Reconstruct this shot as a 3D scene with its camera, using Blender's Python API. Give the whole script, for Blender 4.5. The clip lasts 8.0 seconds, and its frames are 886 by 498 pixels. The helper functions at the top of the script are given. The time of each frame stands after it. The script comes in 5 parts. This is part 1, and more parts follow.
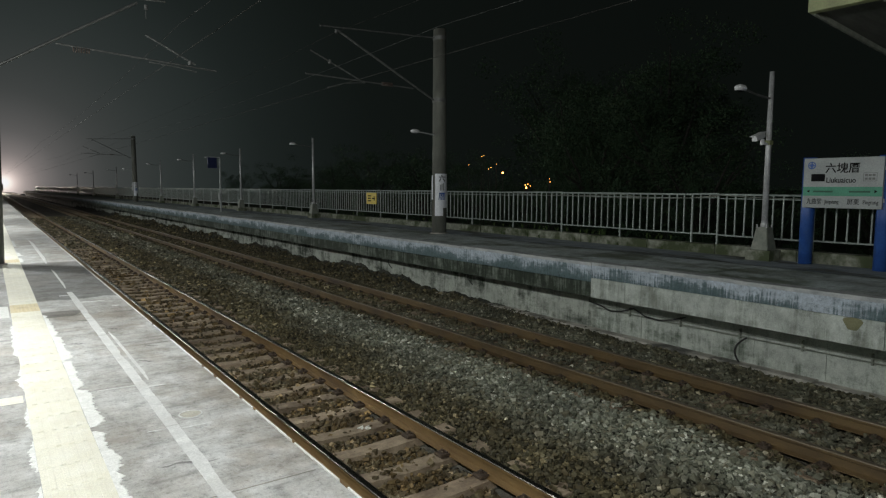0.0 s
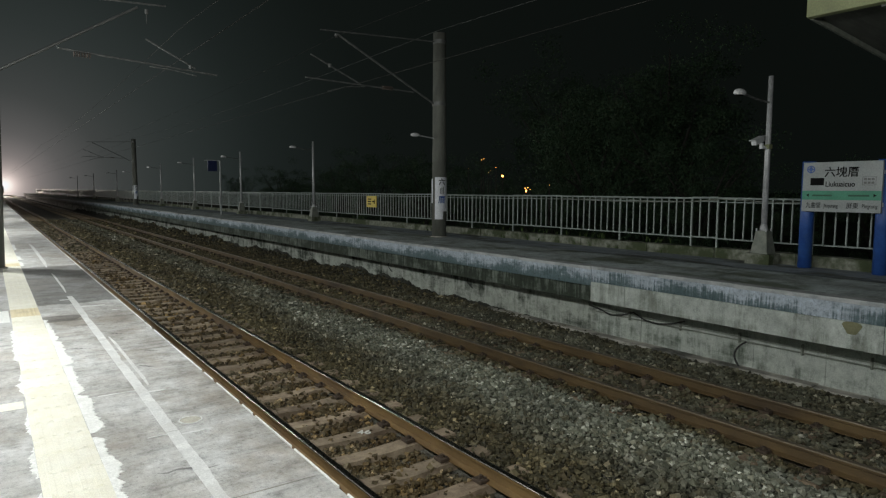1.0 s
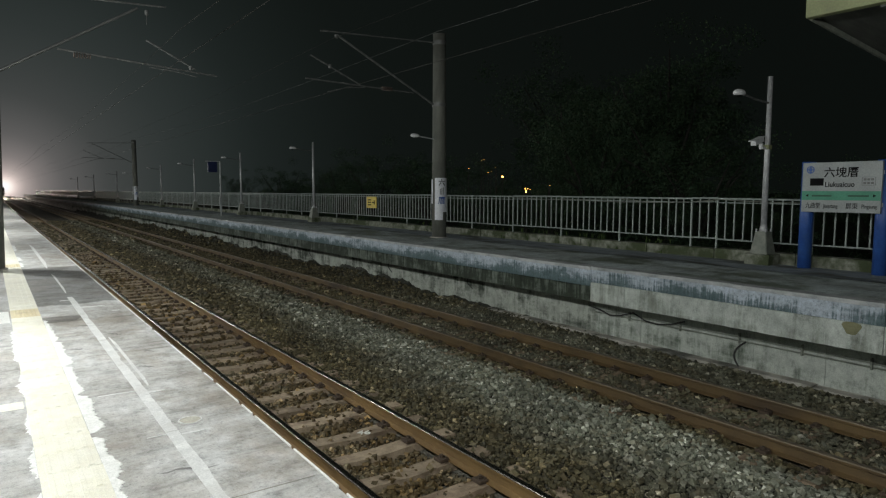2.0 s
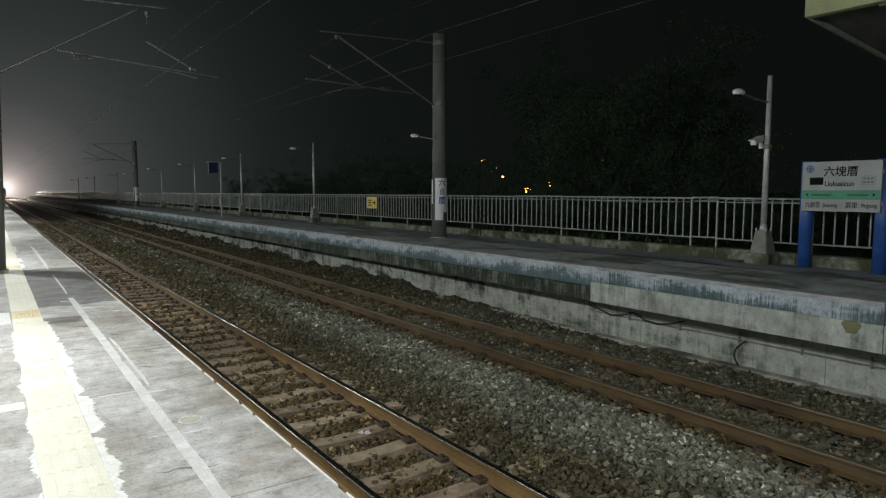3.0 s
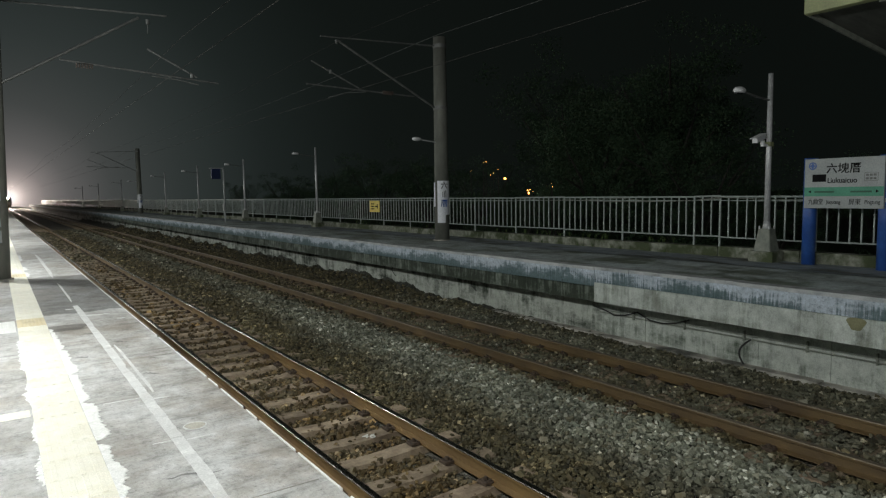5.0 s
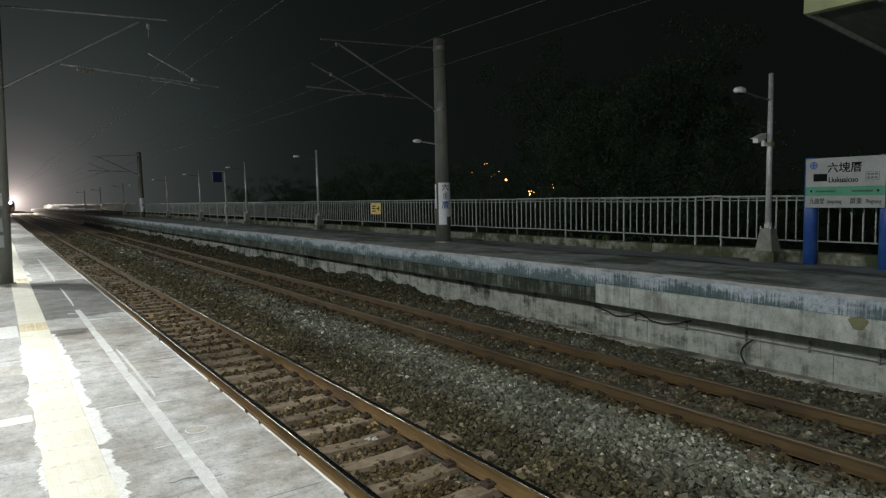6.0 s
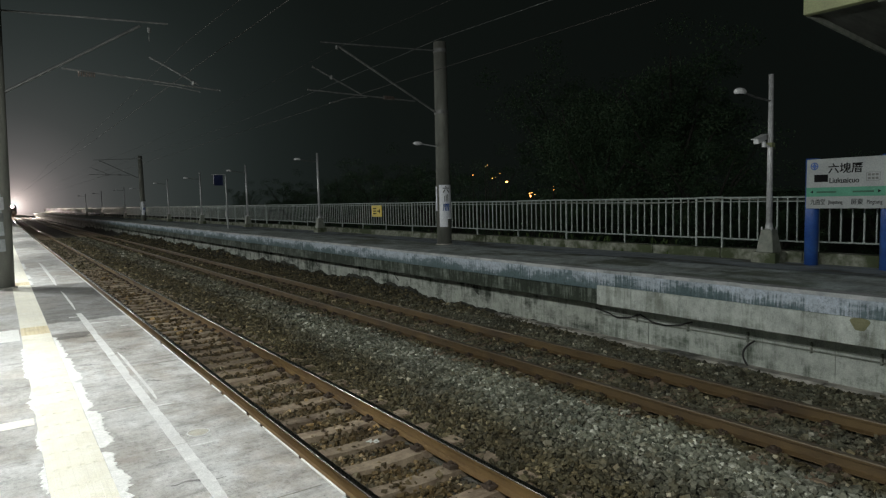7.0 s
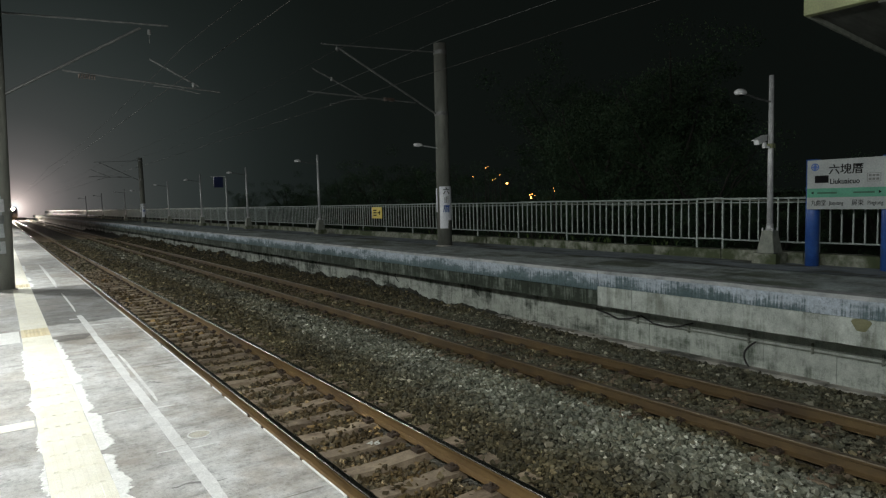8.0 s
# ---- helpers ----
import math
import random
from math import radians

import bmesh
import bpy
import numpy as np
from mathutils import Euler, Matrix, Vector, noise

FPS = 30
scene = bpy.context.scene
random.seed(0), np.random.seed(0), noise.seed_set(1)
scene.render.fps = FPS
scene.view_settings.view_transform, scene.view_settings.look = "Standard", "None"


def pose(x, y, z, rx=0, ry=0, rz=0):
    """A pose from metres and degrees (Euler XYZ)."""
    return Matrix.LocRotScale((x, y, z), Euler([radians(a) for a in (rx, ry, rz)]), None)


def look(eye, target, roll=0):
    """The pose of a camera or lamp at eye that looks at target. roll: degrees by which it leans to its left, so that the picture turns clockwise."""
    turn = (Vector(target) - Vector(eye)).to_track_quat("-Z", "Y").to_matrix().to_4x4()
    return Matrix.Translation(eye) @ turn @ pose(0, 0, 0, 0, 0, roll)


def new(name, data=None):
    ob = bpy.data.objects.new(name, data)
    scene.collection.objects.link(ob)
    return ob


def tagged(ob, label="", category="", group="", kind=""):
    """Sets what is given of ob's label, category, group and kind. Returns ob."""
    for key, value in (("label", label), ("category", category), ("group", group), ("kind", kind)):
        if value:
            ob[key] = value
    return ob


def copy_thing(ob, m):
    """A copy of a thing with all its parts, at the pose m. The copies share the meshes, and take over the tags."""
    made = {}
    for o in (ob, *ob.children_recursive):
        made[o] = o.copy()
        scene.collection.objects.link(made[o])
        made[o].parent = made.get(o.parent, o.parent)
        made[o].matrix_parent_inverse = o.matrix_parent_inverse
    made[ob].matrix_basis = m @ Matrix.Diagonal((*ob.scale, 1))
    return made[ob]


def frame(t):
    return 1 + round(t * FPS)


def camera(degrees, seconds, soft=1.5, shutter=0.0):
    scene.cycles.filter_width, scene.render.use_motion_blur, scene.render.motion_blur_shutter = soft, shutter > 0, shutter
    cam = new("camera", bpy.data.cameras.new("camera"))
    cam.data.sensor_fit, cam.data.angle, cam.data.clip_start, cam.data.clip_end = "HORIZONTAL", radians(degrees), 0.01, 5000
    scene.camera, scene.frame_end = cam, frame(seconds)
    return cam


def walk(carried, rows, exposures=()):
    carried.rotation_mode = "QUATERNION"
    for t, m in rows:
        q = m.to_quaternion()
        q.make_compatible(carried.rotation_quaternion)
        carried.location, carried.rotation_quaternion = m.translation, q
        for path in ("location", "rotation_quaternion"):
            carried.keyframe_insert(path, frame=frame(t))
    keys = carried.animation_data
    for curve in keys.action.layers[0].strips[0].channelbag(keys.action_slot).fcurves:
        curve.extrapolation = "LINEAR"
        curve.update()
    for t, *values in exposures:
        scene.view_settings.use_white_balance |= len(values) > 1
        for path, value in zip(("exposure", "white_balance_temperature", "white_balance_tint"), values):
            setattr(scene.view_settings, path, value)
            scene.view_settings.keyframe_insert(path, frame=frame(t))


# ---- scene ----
cam = camera(69.5, 8.0, soft=1.25)
walk(cam, [
    (0, look((-0.0140, 0.0606, 1.4874), (5.7478, 8.1785, 0.5374), 0.229)),
    (0.5, look((-0.0184, 0.0553, 1.5058), (5.7462, 8.1730, 0.5719), 0.229)),
    (1, look((-0.0174, 0.0483, 1.5111), (5.7450, 8.1703, 0.6013), 0.211)),
    (1.5, look((-0.0169, 0.0456, 1.5088), (5.7446, 8.1694, 0.6097), 0.184)),
    (3, look((-0.0143, 0.0232, 1.5055), (5.7372, 8.1547, 0.6119), 0.031)),
    (3.5, look((-0.0156, 0.0196, 1.5044), (5.7243, 8.1601, 0.6176), -0.191)),
    (4, look((-0.0130, 0.0212, 1.5048), (5.7175, 8.1697, 0.6310), -0.383)),
    (4.5, look((-0.0092, 0.0163, 1.5047), (5.7098, 8.1741, 0.6422), -0.605)),
    (6, look((0.0010, 0.0012, 1.5124), (5.6865, 8.1861, 0.6853), -1.212)),
    (6.5, look((0.0027, -0.0047, 1.5143), (5.6798, 8.1878, 0.7053), -1.336)),
    (7, look((-0.0000, -0.0000, 1.5100), (5.6757, 8.1952, 0.7196), -1.436)),
    (7.5, look((-0.0006, 0.0052, 1.5097), (5.6746, 8.2019, 0.7311), -1.501)),
    (8, look((-0.0012, 0.0090, 1.5058), (5.6742, 8.2069, 0.7416), -1.520)),
], exposures=[(0, -0.10), (0.7, -0.10), (1.2, -0.03), (1.6, 0.0), (8, 0.0)])

# ---- main levels, in metres; z = 0 is the top of the camera's platform ----
RAIL = -0.92          # top of the rails
P1_EDGE = 1.375       # edge of the camera's platform
P2 = 0.22             # top of the opposite platform
P2_EDGE = 8.37
WALL_X = 9.00         # recessed wall under the opposite platform's lip
FENCE_X = 11.55
KERB_TOP = 0.42
TRACK_1, TRACK_2 = 2.95, 6.81
END = 430.0           # far end of the line


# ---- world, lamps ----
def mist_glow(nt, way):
    """Colour of the misty night in a direction: near black, the glow round the oncoming train's lamps painted in."""
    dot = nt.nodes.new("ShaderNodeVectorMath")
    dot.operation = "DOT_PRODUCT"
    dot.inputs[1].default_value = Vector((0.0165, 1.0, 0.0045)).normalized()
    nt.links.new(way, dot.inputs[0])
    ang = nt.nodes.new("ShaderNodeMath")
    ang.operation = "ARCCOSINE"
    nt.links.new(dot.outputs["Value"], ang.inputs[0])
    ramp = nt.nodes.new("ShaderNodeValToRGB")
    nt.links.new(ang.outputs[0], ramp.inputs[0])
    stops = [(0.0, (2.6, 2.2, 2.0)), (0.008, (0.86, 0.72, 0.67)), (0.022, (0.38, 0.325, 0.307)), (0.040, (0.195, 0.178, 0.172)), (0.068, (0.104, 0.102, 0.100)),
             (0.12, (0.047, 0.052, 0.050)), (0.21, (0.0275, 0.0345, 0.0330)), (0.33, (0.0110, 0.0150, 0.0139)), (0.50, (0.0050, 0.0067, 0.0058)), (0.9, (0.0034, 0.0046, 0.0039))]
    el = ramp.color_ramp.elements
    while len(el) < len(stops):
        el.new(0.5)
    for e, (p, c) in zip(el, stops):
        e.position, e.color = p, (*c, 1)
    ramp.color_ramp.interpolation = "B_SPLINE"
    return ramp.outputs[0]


def sky():
    w = bpy.data.worlds.new("night")
    scene.world = w
    w.use_nodes = True
    nt = w.node_tree
    nt.nodes.clear()
    tc = nt.nodes.new("ShaderNodeTexCoord")
    bg = nt.nodes.new("ShaderNodeBackground")
    bg.inputs[1].default_value = 1.0
    nt.links.new(mist_glow(nt, tc.outputs["Generated"]), bg.inputs[0])
    out = nt.nodes.new("ShaderNodeOutputWorld")
    nt.links.new(bg.outputs[0], out.inputs[0])


sky()

LAMP_X, LAMP_Z = -0.95, 3.55
LAMP_YS = [-6.0, 0.5, 7.0, 16.0, 27.0, 38.0, 49.0, 60.0]
LAMP_W = 620.0


def platform_lamps():
    """The light of the tubes under the canopy, which shine to all sides."""
    for y in LAMP_YS:
        d = bpy.data.lights.new("tube_light", "POINT")
        d.shadow_soft_size = 0.12
        d.energy = LAMP_W
        d.color = (0.97, 1.0, 0.97)
        o = new("tube_light", d)
        o.matrix_world = pose(LAMP_X, y, LAMP_Z - 0.16)


platform_lamps()


# ---- materials ----
def nodes_of(name):
    m = bpy.data.materials.new(name)
    m.use_nodes = True
    nt = m.node_tree
    return m, nt, nt.nodes["Principled BSDF"]


def noise_node(nt, scale, detail=4.0, rough=0.6, stretch=(1, 1, 1), space="Object"):
    if space == "World":
        src = nt.nodes.new("ShaderNodeNewGeometry").outputs["Position"]
    else:
        src = nt.nodes.new("ShaderNodeTexCoord").outputs["Object"]
    mp = nt.nodes.new("ShaderNodeMapping")
    mp.inputs["Scale"].default_value = stretch
    nt.links.new(src, mp.inputs[0])
    n = nt.nodes.new("ShaderNodeTexNoise")
    n.inputs["Scale"].default_value, n.inputs["Detail"].default_value, n.inputs["Roughness"].default_value = scale, detail, rough
    nt.links.new(mp.outputs[0], n.inputs["Vector"])
    return n.outputs["Fac"]


def ramp_node(nt, fac, stops):
    r = nt.nodes.new("ShaderNodeValToRGB")
    el = r.color_ramp.elements
    while len(el) < len(stops):
        el.new(0.5)
    for e, (p, c) in zip(el, stops):
        e.position = p
        e.color = (c, c, c, 1) if isinstance(c, (int, float)) else (*c, 1)
    nt.links.new(fac, r.inputs[0])
    return r.outputs[0]


def mix_node(nt, fac, a, b, blend="MIX"):
    m = nt.nodes.new("ShaderNodeMix")
    m.data_type, m.blend_type = "RGBA", blend
    for sock, v in ((m.inputs[0], fac), (m.inputs[6], a), (m.inputs[7], b)):
        if isinstance(v, (int, float)):
            sock.default_value = v
        elif isinstance(v, tuple):
            sock.default_value = (*v, 1)
        else:
            nt.links.new(v, sock)
    return m.outputs[2]


def bump_node(nt, bsdf, height, strength, dist):
    b = nt.nodes.new("ShaderNodeBump")
    b.inputs["Strength"].default_value, b.inputs["Distance"].default_value = strength, dist
    nt.links.new(height, b.inputs["Height"])
    nt.links.new(b.outputs[0], bsdf.inputs["Normal"])


def surface(name, c1, c2, scale=4.0, stretch=(1, 1, 1), rough=0.8, metal=0.0, stain=None, stain_scale=0.6, stain_at=(0.5, 0.7),
            stain_stretch=(1, 1, 1), grain=60.0, bump=0.3, dist=0.004, space="World", island=0.0, spread=(0.35, 0.65), gloss=0.5):
    """Two mottled tones, a stain at a larger scale, fine grain in relief; island varies the tone from piece to piece."""
    m, nt, bsdf = nodes_of(name)
    col = ramp_node(nt, noise_node(nt, scale, 5, 0.65, stretch, space), [(spread[0], c1), (spread[1], c2)])
    if stain:
        fac = ramp_node(nt, noise_node(nt, stain_scale, 6, 0.62, stain_stretch, space), [(stain_at[0], 0.0), (stain_at[1], 1.0)])
        col = mix_node(nt, fac, col, stain)
    g = noise_node(nt, grain, 3, 0.7, (1, 1, 1), space)
    col = mix_node(nt, 0.5, col, ramp_node(nt, g, [(0.3, 0.62), (0.7, 1.25)]), "MULTIPLY")
    if island:
        rnd = nt.nodes.new("ShaderNodeObjectInfo").outputs["Random"]
        col = mix_node(nt, 1.0, col, ramp_node(nt, rnd, [(0.0, 1.0 - island), (1.0, 1.0 + island)]), "MULTIPLY")
    nt.links.new(col, bsdf.inputs["Base Color"])
    bsdf.inputs["Metallic"].default_value = metal
    bsdf.inputs["Specular IOR Level"].default_value = gloss
    rr = nt.nodes.new("ShaderNodeMapRange")
    rr.inputs["To Min"].default_value, rr.inputs["To Max"].default_value = max(0.05, rough - 0.15), min(1.0, rough + 0.12)
    nt.links.new(g, rr.inputs[0])
    nt.links.new(rr.outputs[0], bsdf.inputs["Roughness"])
    if bump:
        bump_node(nt, bsdf, g, bump, dist)
    return m


def glow(name, color, strength):
    m, nt, bsdf = nodes_of(name)
    bsdf.inputs["Base Color"].default_value = (0.8, 0.8, 0.8, 1)
    bsdf.inputs["Emission Color"].default_value = (*color, 1)
    bsdf.inputs["Emission Strength"].default_value = strength
    return m


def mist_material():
    """The same glow as emission, for the low sheet that imitates mist and closes the view along the ground."""
    m, nt, bsdf = nodes_of("glowing_mist")
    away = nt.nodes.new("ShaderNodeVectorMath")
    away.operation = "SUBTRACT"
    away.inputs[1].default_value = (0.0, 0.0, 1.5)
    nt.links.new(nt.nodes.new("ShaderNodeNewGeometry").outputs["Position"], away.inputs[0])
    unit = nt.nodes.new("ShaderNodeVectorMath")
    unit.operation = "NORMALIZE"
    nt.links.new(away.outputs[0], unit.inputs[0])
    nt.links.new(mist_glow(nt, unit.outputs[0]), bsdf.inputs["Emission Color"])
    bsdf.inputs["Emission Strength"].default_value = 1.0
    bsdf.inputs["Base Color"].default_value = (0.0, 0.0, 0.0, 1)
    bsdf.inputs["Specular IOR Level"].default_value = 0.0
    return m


def stone_material(name, brown):
    """Crushed stone: grey and greenish pieces, with rust and brake dust beside the rails and a paler, fresher drift between the tracks."""
    m, nt, bsdf = nodes_of(name)
    rnd = nt.nodes.new("ShaderNodeNewGeometry").outputs["Random Per Island"]
    col = ramp_node(nt, rnd, [(0.0, (0.050, 0.052, 0.040)), (0.20, (0.150, 0.156, 0.125)), (0.38, (0.085, 0.092, 0.076)), (0.58, (0.205, 0.212, 0.180)),
                              (0.74, (0.120, 0.112, 0.080)), (0.90, (0.28, 0.288, 0.255)), (0.965, (0.36, 0.36, 0.33)), (0.99, (0.66, 0.66, 0.62))])
    if brown:
        col = mix_node(nt, 0.8, col, (1.0, 0.76, 0.52), "MULTIPLY")
    xyz = nt.nodes.new("ShaderNodeSeparateXYZ")
    nt.links.new(nt.nodes.new("ShaderNodeNewGeometry").outputs["Position"], xyz.inputs[0])
    across = nt.nodes.new("ShaderNodeMath")
    across.operation = "DIVIDE"
    across.inputs[1].default_value = 10.0
    nt.links.new(xyz.outputs["X"], across.inputs[0])
    lie = ramp_node(nt, across.outputs[0], [(0.20, 0.40), (0.345, 0.52), (0.40, 0.58), (0.455, 0.40), (0.50, 0.12), (0.580, 0.06), (0.605, 0.55), (0.64, 0.68),
                                            (0.68, 0.30), (0.72, 0.45), (0.745, 0.62), (0.78, 0.36), (0.83, 0.28), (0.88, 0.40)])
    # stones get darker and browner from 10.5 to 17 m down the line
    along = nt.nodes.new("ShaderNodeMapRange")
    for key, v in (("From Min", 10.5), ("From Max", 17.0), ("To Min", 0.0), ("To Max", 0.20)):
        along.inputs[key].default_value = v
    nt.links.new(xyz.outputs["Y"], along.inputs[0])
    total = nt.nodes.new("ShaderNodeMath")
    nt.links.new(lie, total.inputs[0])
    nt.links.new(along.outputs[0], total.inputs[1])
    drift = nt.nodes.new("ShaderNodeMath")
    nt.links.new(total.outputs[0], drift.inputs[0])
    nt.links.new(noise_node(nt, 2.2, 8, 0.78, (1, 0.7, 1), "World"), drift.inputs[1])
    dirt = ramp_node(nt, drift.outputs[0], [(0.62, 0.0), (1.22, 1.0)] if not brown else [(0.86, 0.0), (1.35, 1.0)])
    col = mix_node(nt, dirt, col, mix_node(nt, 0.95, col, (0.54, 0.43, 0.25), "MULTIPLY"))
    fresh = ramp_node(nt, drift.outputs[0], [(0.52, 1.45), (0.82, 0.98)])
    col = mix_node(nt, 1.0, col, fresh, "MULTIPLY")
    zone = ramp_node(nt, noise_node(nt, 0.9, 5, 0.65, (1, 0.7, 1), "World"), [(0.36, 0.66), (0.52, 1.0), (0.66, 1.30)])
    col = mix_node(nt, 1.0, col, zone, "MULTIPLY")
    # stones turn darker, in patches, towards the opposite wall
    wall_side = ramp_node(nt, across.outputs[0], [(0.765, 0.0), (0.86, 0.55), (0.89, 0.9)])
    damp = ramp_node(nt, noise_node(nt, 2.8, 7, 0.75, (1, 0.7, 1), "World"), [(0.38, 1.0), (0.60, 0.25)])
    col = mix_node(nt, mix_node(nt, 1.0, wall_side, damp, "MULTIPLY"), col, mix_node(nt, 1.0, col, (0.34, 0.37, 0.32), "MULTIPLY"))
    col = mix_node(nt, 1.0, col, (1.0, 1.0, 0.92), "MULTIPLY")
    g = noise_node(nt, 90, 3, 0.7, (1, 1, 1), "World")
    col = mix_node(nt, 0.6, col, ramp_node(nt, g, [(0.3, 0.6), (0.7, 1.3)]), "MULTIPLY")
    nt.links.new(col, bsdf.inputs["Base Color"])
    bsdf.inputs["Roughness"].default_value = 0.75
    bump_node(nt, bsdf, g, 0.4, 0.004)
    return m


def platform_top(name, tone, damp=(0.60, 0.53, 0.45), tint=(1.0, 1.0, 1.0)):
    """Worn concrete: blotches, darker damp stains drawn out across the platform, scuffs and grit."""
    m, nt, bsdf = nodes_of(name)
    a = noise_node(nt, 1.1, 8, 0.74, (1.2, 0.8, 1), "World")
    col = ramp_node(nt, a, [(0.34, tuple(tone * v for v in (0.34, 0.32, 0.29))), (0.47, tuple(tone * v for v in (0.50, 0.49, 0.47))),
                            (0.56, tuple(tone * v for v in (0.60, 0.60, 0.59))), (0.70, tuple(tone * v for v in (0.72, 0.72, 0.715)))])
    b = ramp_node(nt, noise_node(nt, 0.9, 7, 0.68, (1.1, 0.75, 1), "World"), [(0.50, 0.0), (0.60, 1.0)])
    col = mix_node(nt, b, col, mix_node(nt, 0.75, col, damp, "MULTIPLY"))
    sm = ramp_node(nt, noise_node(nt, 7.0, 9, 0.84, (1.1, 0.8, 1), "World"), [(0.36, 0.50), (0.48, 0.95), (0.62, 1.18)])
    col = mix_node(nt, 0.8, col, sm, "MULTIPLY")
    scuff = ramp_node(nt, noise_node(nt, 2.6, 7, 0.72, (0.42, 2.6, 1), "World"), [(0.36, 0.66), (0.46, 0.98), (0.62, 1.16)])
    col = mix_node(nt, 0.75, col, scuff, "MULTIPLY")
    pit = ramp_node(nt, noise_node(nt, 34.0, 5, 0.75, (1, 1, 1), "World"), [(0.32, 0.42), (0.46, 1.0)])
    col = mix_node(nt, 0.75, col, pit, "MULTIPLY")
    col = mix_node(nt, 1.0, col, tint, "MULTIPLY")
    g = noise_node(nt, 130, 3, 0.75, (1, 1, 1), "World")
    col = mix_node(nt, 0.6, col, ramp_node(nt, g, [(0.3, 0.72), (0.7, 1.2)]), "MULTIPLY")
    nt.links.new(col, bsdf.inputs["Base Color"])
    rr = nt.nodes.new("ShaderNodeMapRange")
    rr.inputs["To Min"].default_value, rr.inputs["To Max"].default_value = 0.85, 0.5
    nt.links.new(b, rr.inputs[0])
    nt.links.new(rr.outputs[0], bsdf.inputs["Roughness"])
    bump_node(nt, bsdf, g, 0.3, 0.003)
    return m


def streaked(name, pale, dark, where, fine=14.0, runs=0.3):
    """Old concrete with dark damp patches that trail off into runs of water down its face."""
    m, nt, bsdf = nodes_of(name)
    run = noise_node(nt, fine, 4, 0.75, (1, 1, 0.10), "World")
    patch = noise_node(nt, 1.5, 7, 0.72, (1, 0.75, 1.3), "World")
    both = nt.nodes.new("ShaderNodeMath")
    both.operation = "MULTIPLY_ADD"
    both.inputs[1].default_value = runs
    nt.links.new(run, both.inputs[0])
    half = nt.nodes.new("ShaderNodeMath")
    half.operation = "MULTIPLY"
    half.inputs[1].default_value = 1.0 - runs
    nt.links.new(patch, half.inputs[0])
    nt.links.new(half.outputs[0], both.inputs[2])
    fac = ramp_node(nt, both.outputs[0], [(where - 0.06, 0.0), (where + 0.06, 1.0)])
    base = ramp_node(nt, noise_node(nt, 3.0, 6, 0.7, (1, 1, 1), "World"), [(0.3, tuple(v * 0.72 for v in pale)), (0.7, tuple(min(1, v * 1.15) for v in pale))])
    col = mix_node(nt, fac, base, dark)
    blot = noise_node(nt, 8.0, 8, 0.78, (1, 1, 0.7), "World")
    col = mix_node(nt, 0.8, col, ramp_node(nt, blot, [(0.34, 0.55), (0.47, 1.0), (0.66, 1.25)]), "MULTIPLY")
    g = noise_node(nt, 70, 3, 0.7, (1, 1, 1), "World")
    col = mix_node(nt, 0.6, col, ramp_node(nt, g, [(0.3, 0.65), (0.7, 1.25)]), "MULTIPLY")
    nt.links.new(col, bsdf.inputs["Base Color"])
    bsdf.inputs["Roughness"].default_value = 0.85
    bump_node(nt, bsdf, g, 0.35, 0.006)
    return m


def lip_face(name, pale, algae, tilt):
    """Limewashed lip: chalky drips run down over a ragged band of dark teal algae."""
    m, nt, bsdf = nodes_of(name)
    xyz = nt.nodes.new("ShaderNodeSeparateXYZ")
    nt.links.new(nt.nodes.new("ShaderNodeNewGeometry").outputs["Position"], xyz.inputs[0])
    level = nt.nodes.new("ShaderNodeMath")
    level.operation = "MULTIPLY_ADD"
    level.inputs[1].default_value, level.inputs[2].default_value = 2.0, tilt
    nt.links.new(xyz.outputs["Z"], level.inputs[0])
    last = level.outputs[0]
    for n, k in ((noise_node(nt, 30.0, 3, 0.7, (1, 1, 0.05), "World"), 1.15), (noise_node(nt, 1.7, 6, 0.7, (1, 0.7, 1.6), "World"), 1.9)):
        add = nt.nodes.new("ShaderNodeMath")
        add.operation = "MULTIPLY_ADD"
        add.inputs[1].default_value = k
        nt.links.new(n, add.inputs[0])
        nt.links.new(last, add.inputs[2])
        last = add.outputs[0]
    fac = ramp_node(nt, last, [(0.0, 0.0), (0.22, 0.12), (0.40, 0.85), (0.7, 1.0)])
    tone = ramp_node(nt, noise_node(nt, 4.0, 6, 0.7, (1, 1, 1), "World"), [(0.3, tuple(v * 0.70 for v in pale)), (0.7, tuple(v * 1.2 for v in pale))])
    col = mix_node(nt, fac, algae, tone)
    speck = ramp_node(nt, noise_node(nt, 24.0, 6, 0.8, (1, 1, 0.8), "World"), [(0.36, 0.45), (0.47, 1.0), (0.66, 1.22)])
    col = mix_node(nt, 0.8, col, speck, "MULTIPLY")
    g = noise_node(nt, 70, 3, 0.7, (1, 1, 1), "World")
    col = mix_node(nt, 0.6, col, ramp_node(nt, g, [(0.3, 0.65), (0.7, 1.25)]), "MULTIPLY")
    nt.links.new(col, bsdf.inputs["Base Color"])
    bsdf.inputs["Roughness"].default_value = 0.85
    bump_node(nt, bsdf, g, 0.35, 0.006)
    return m


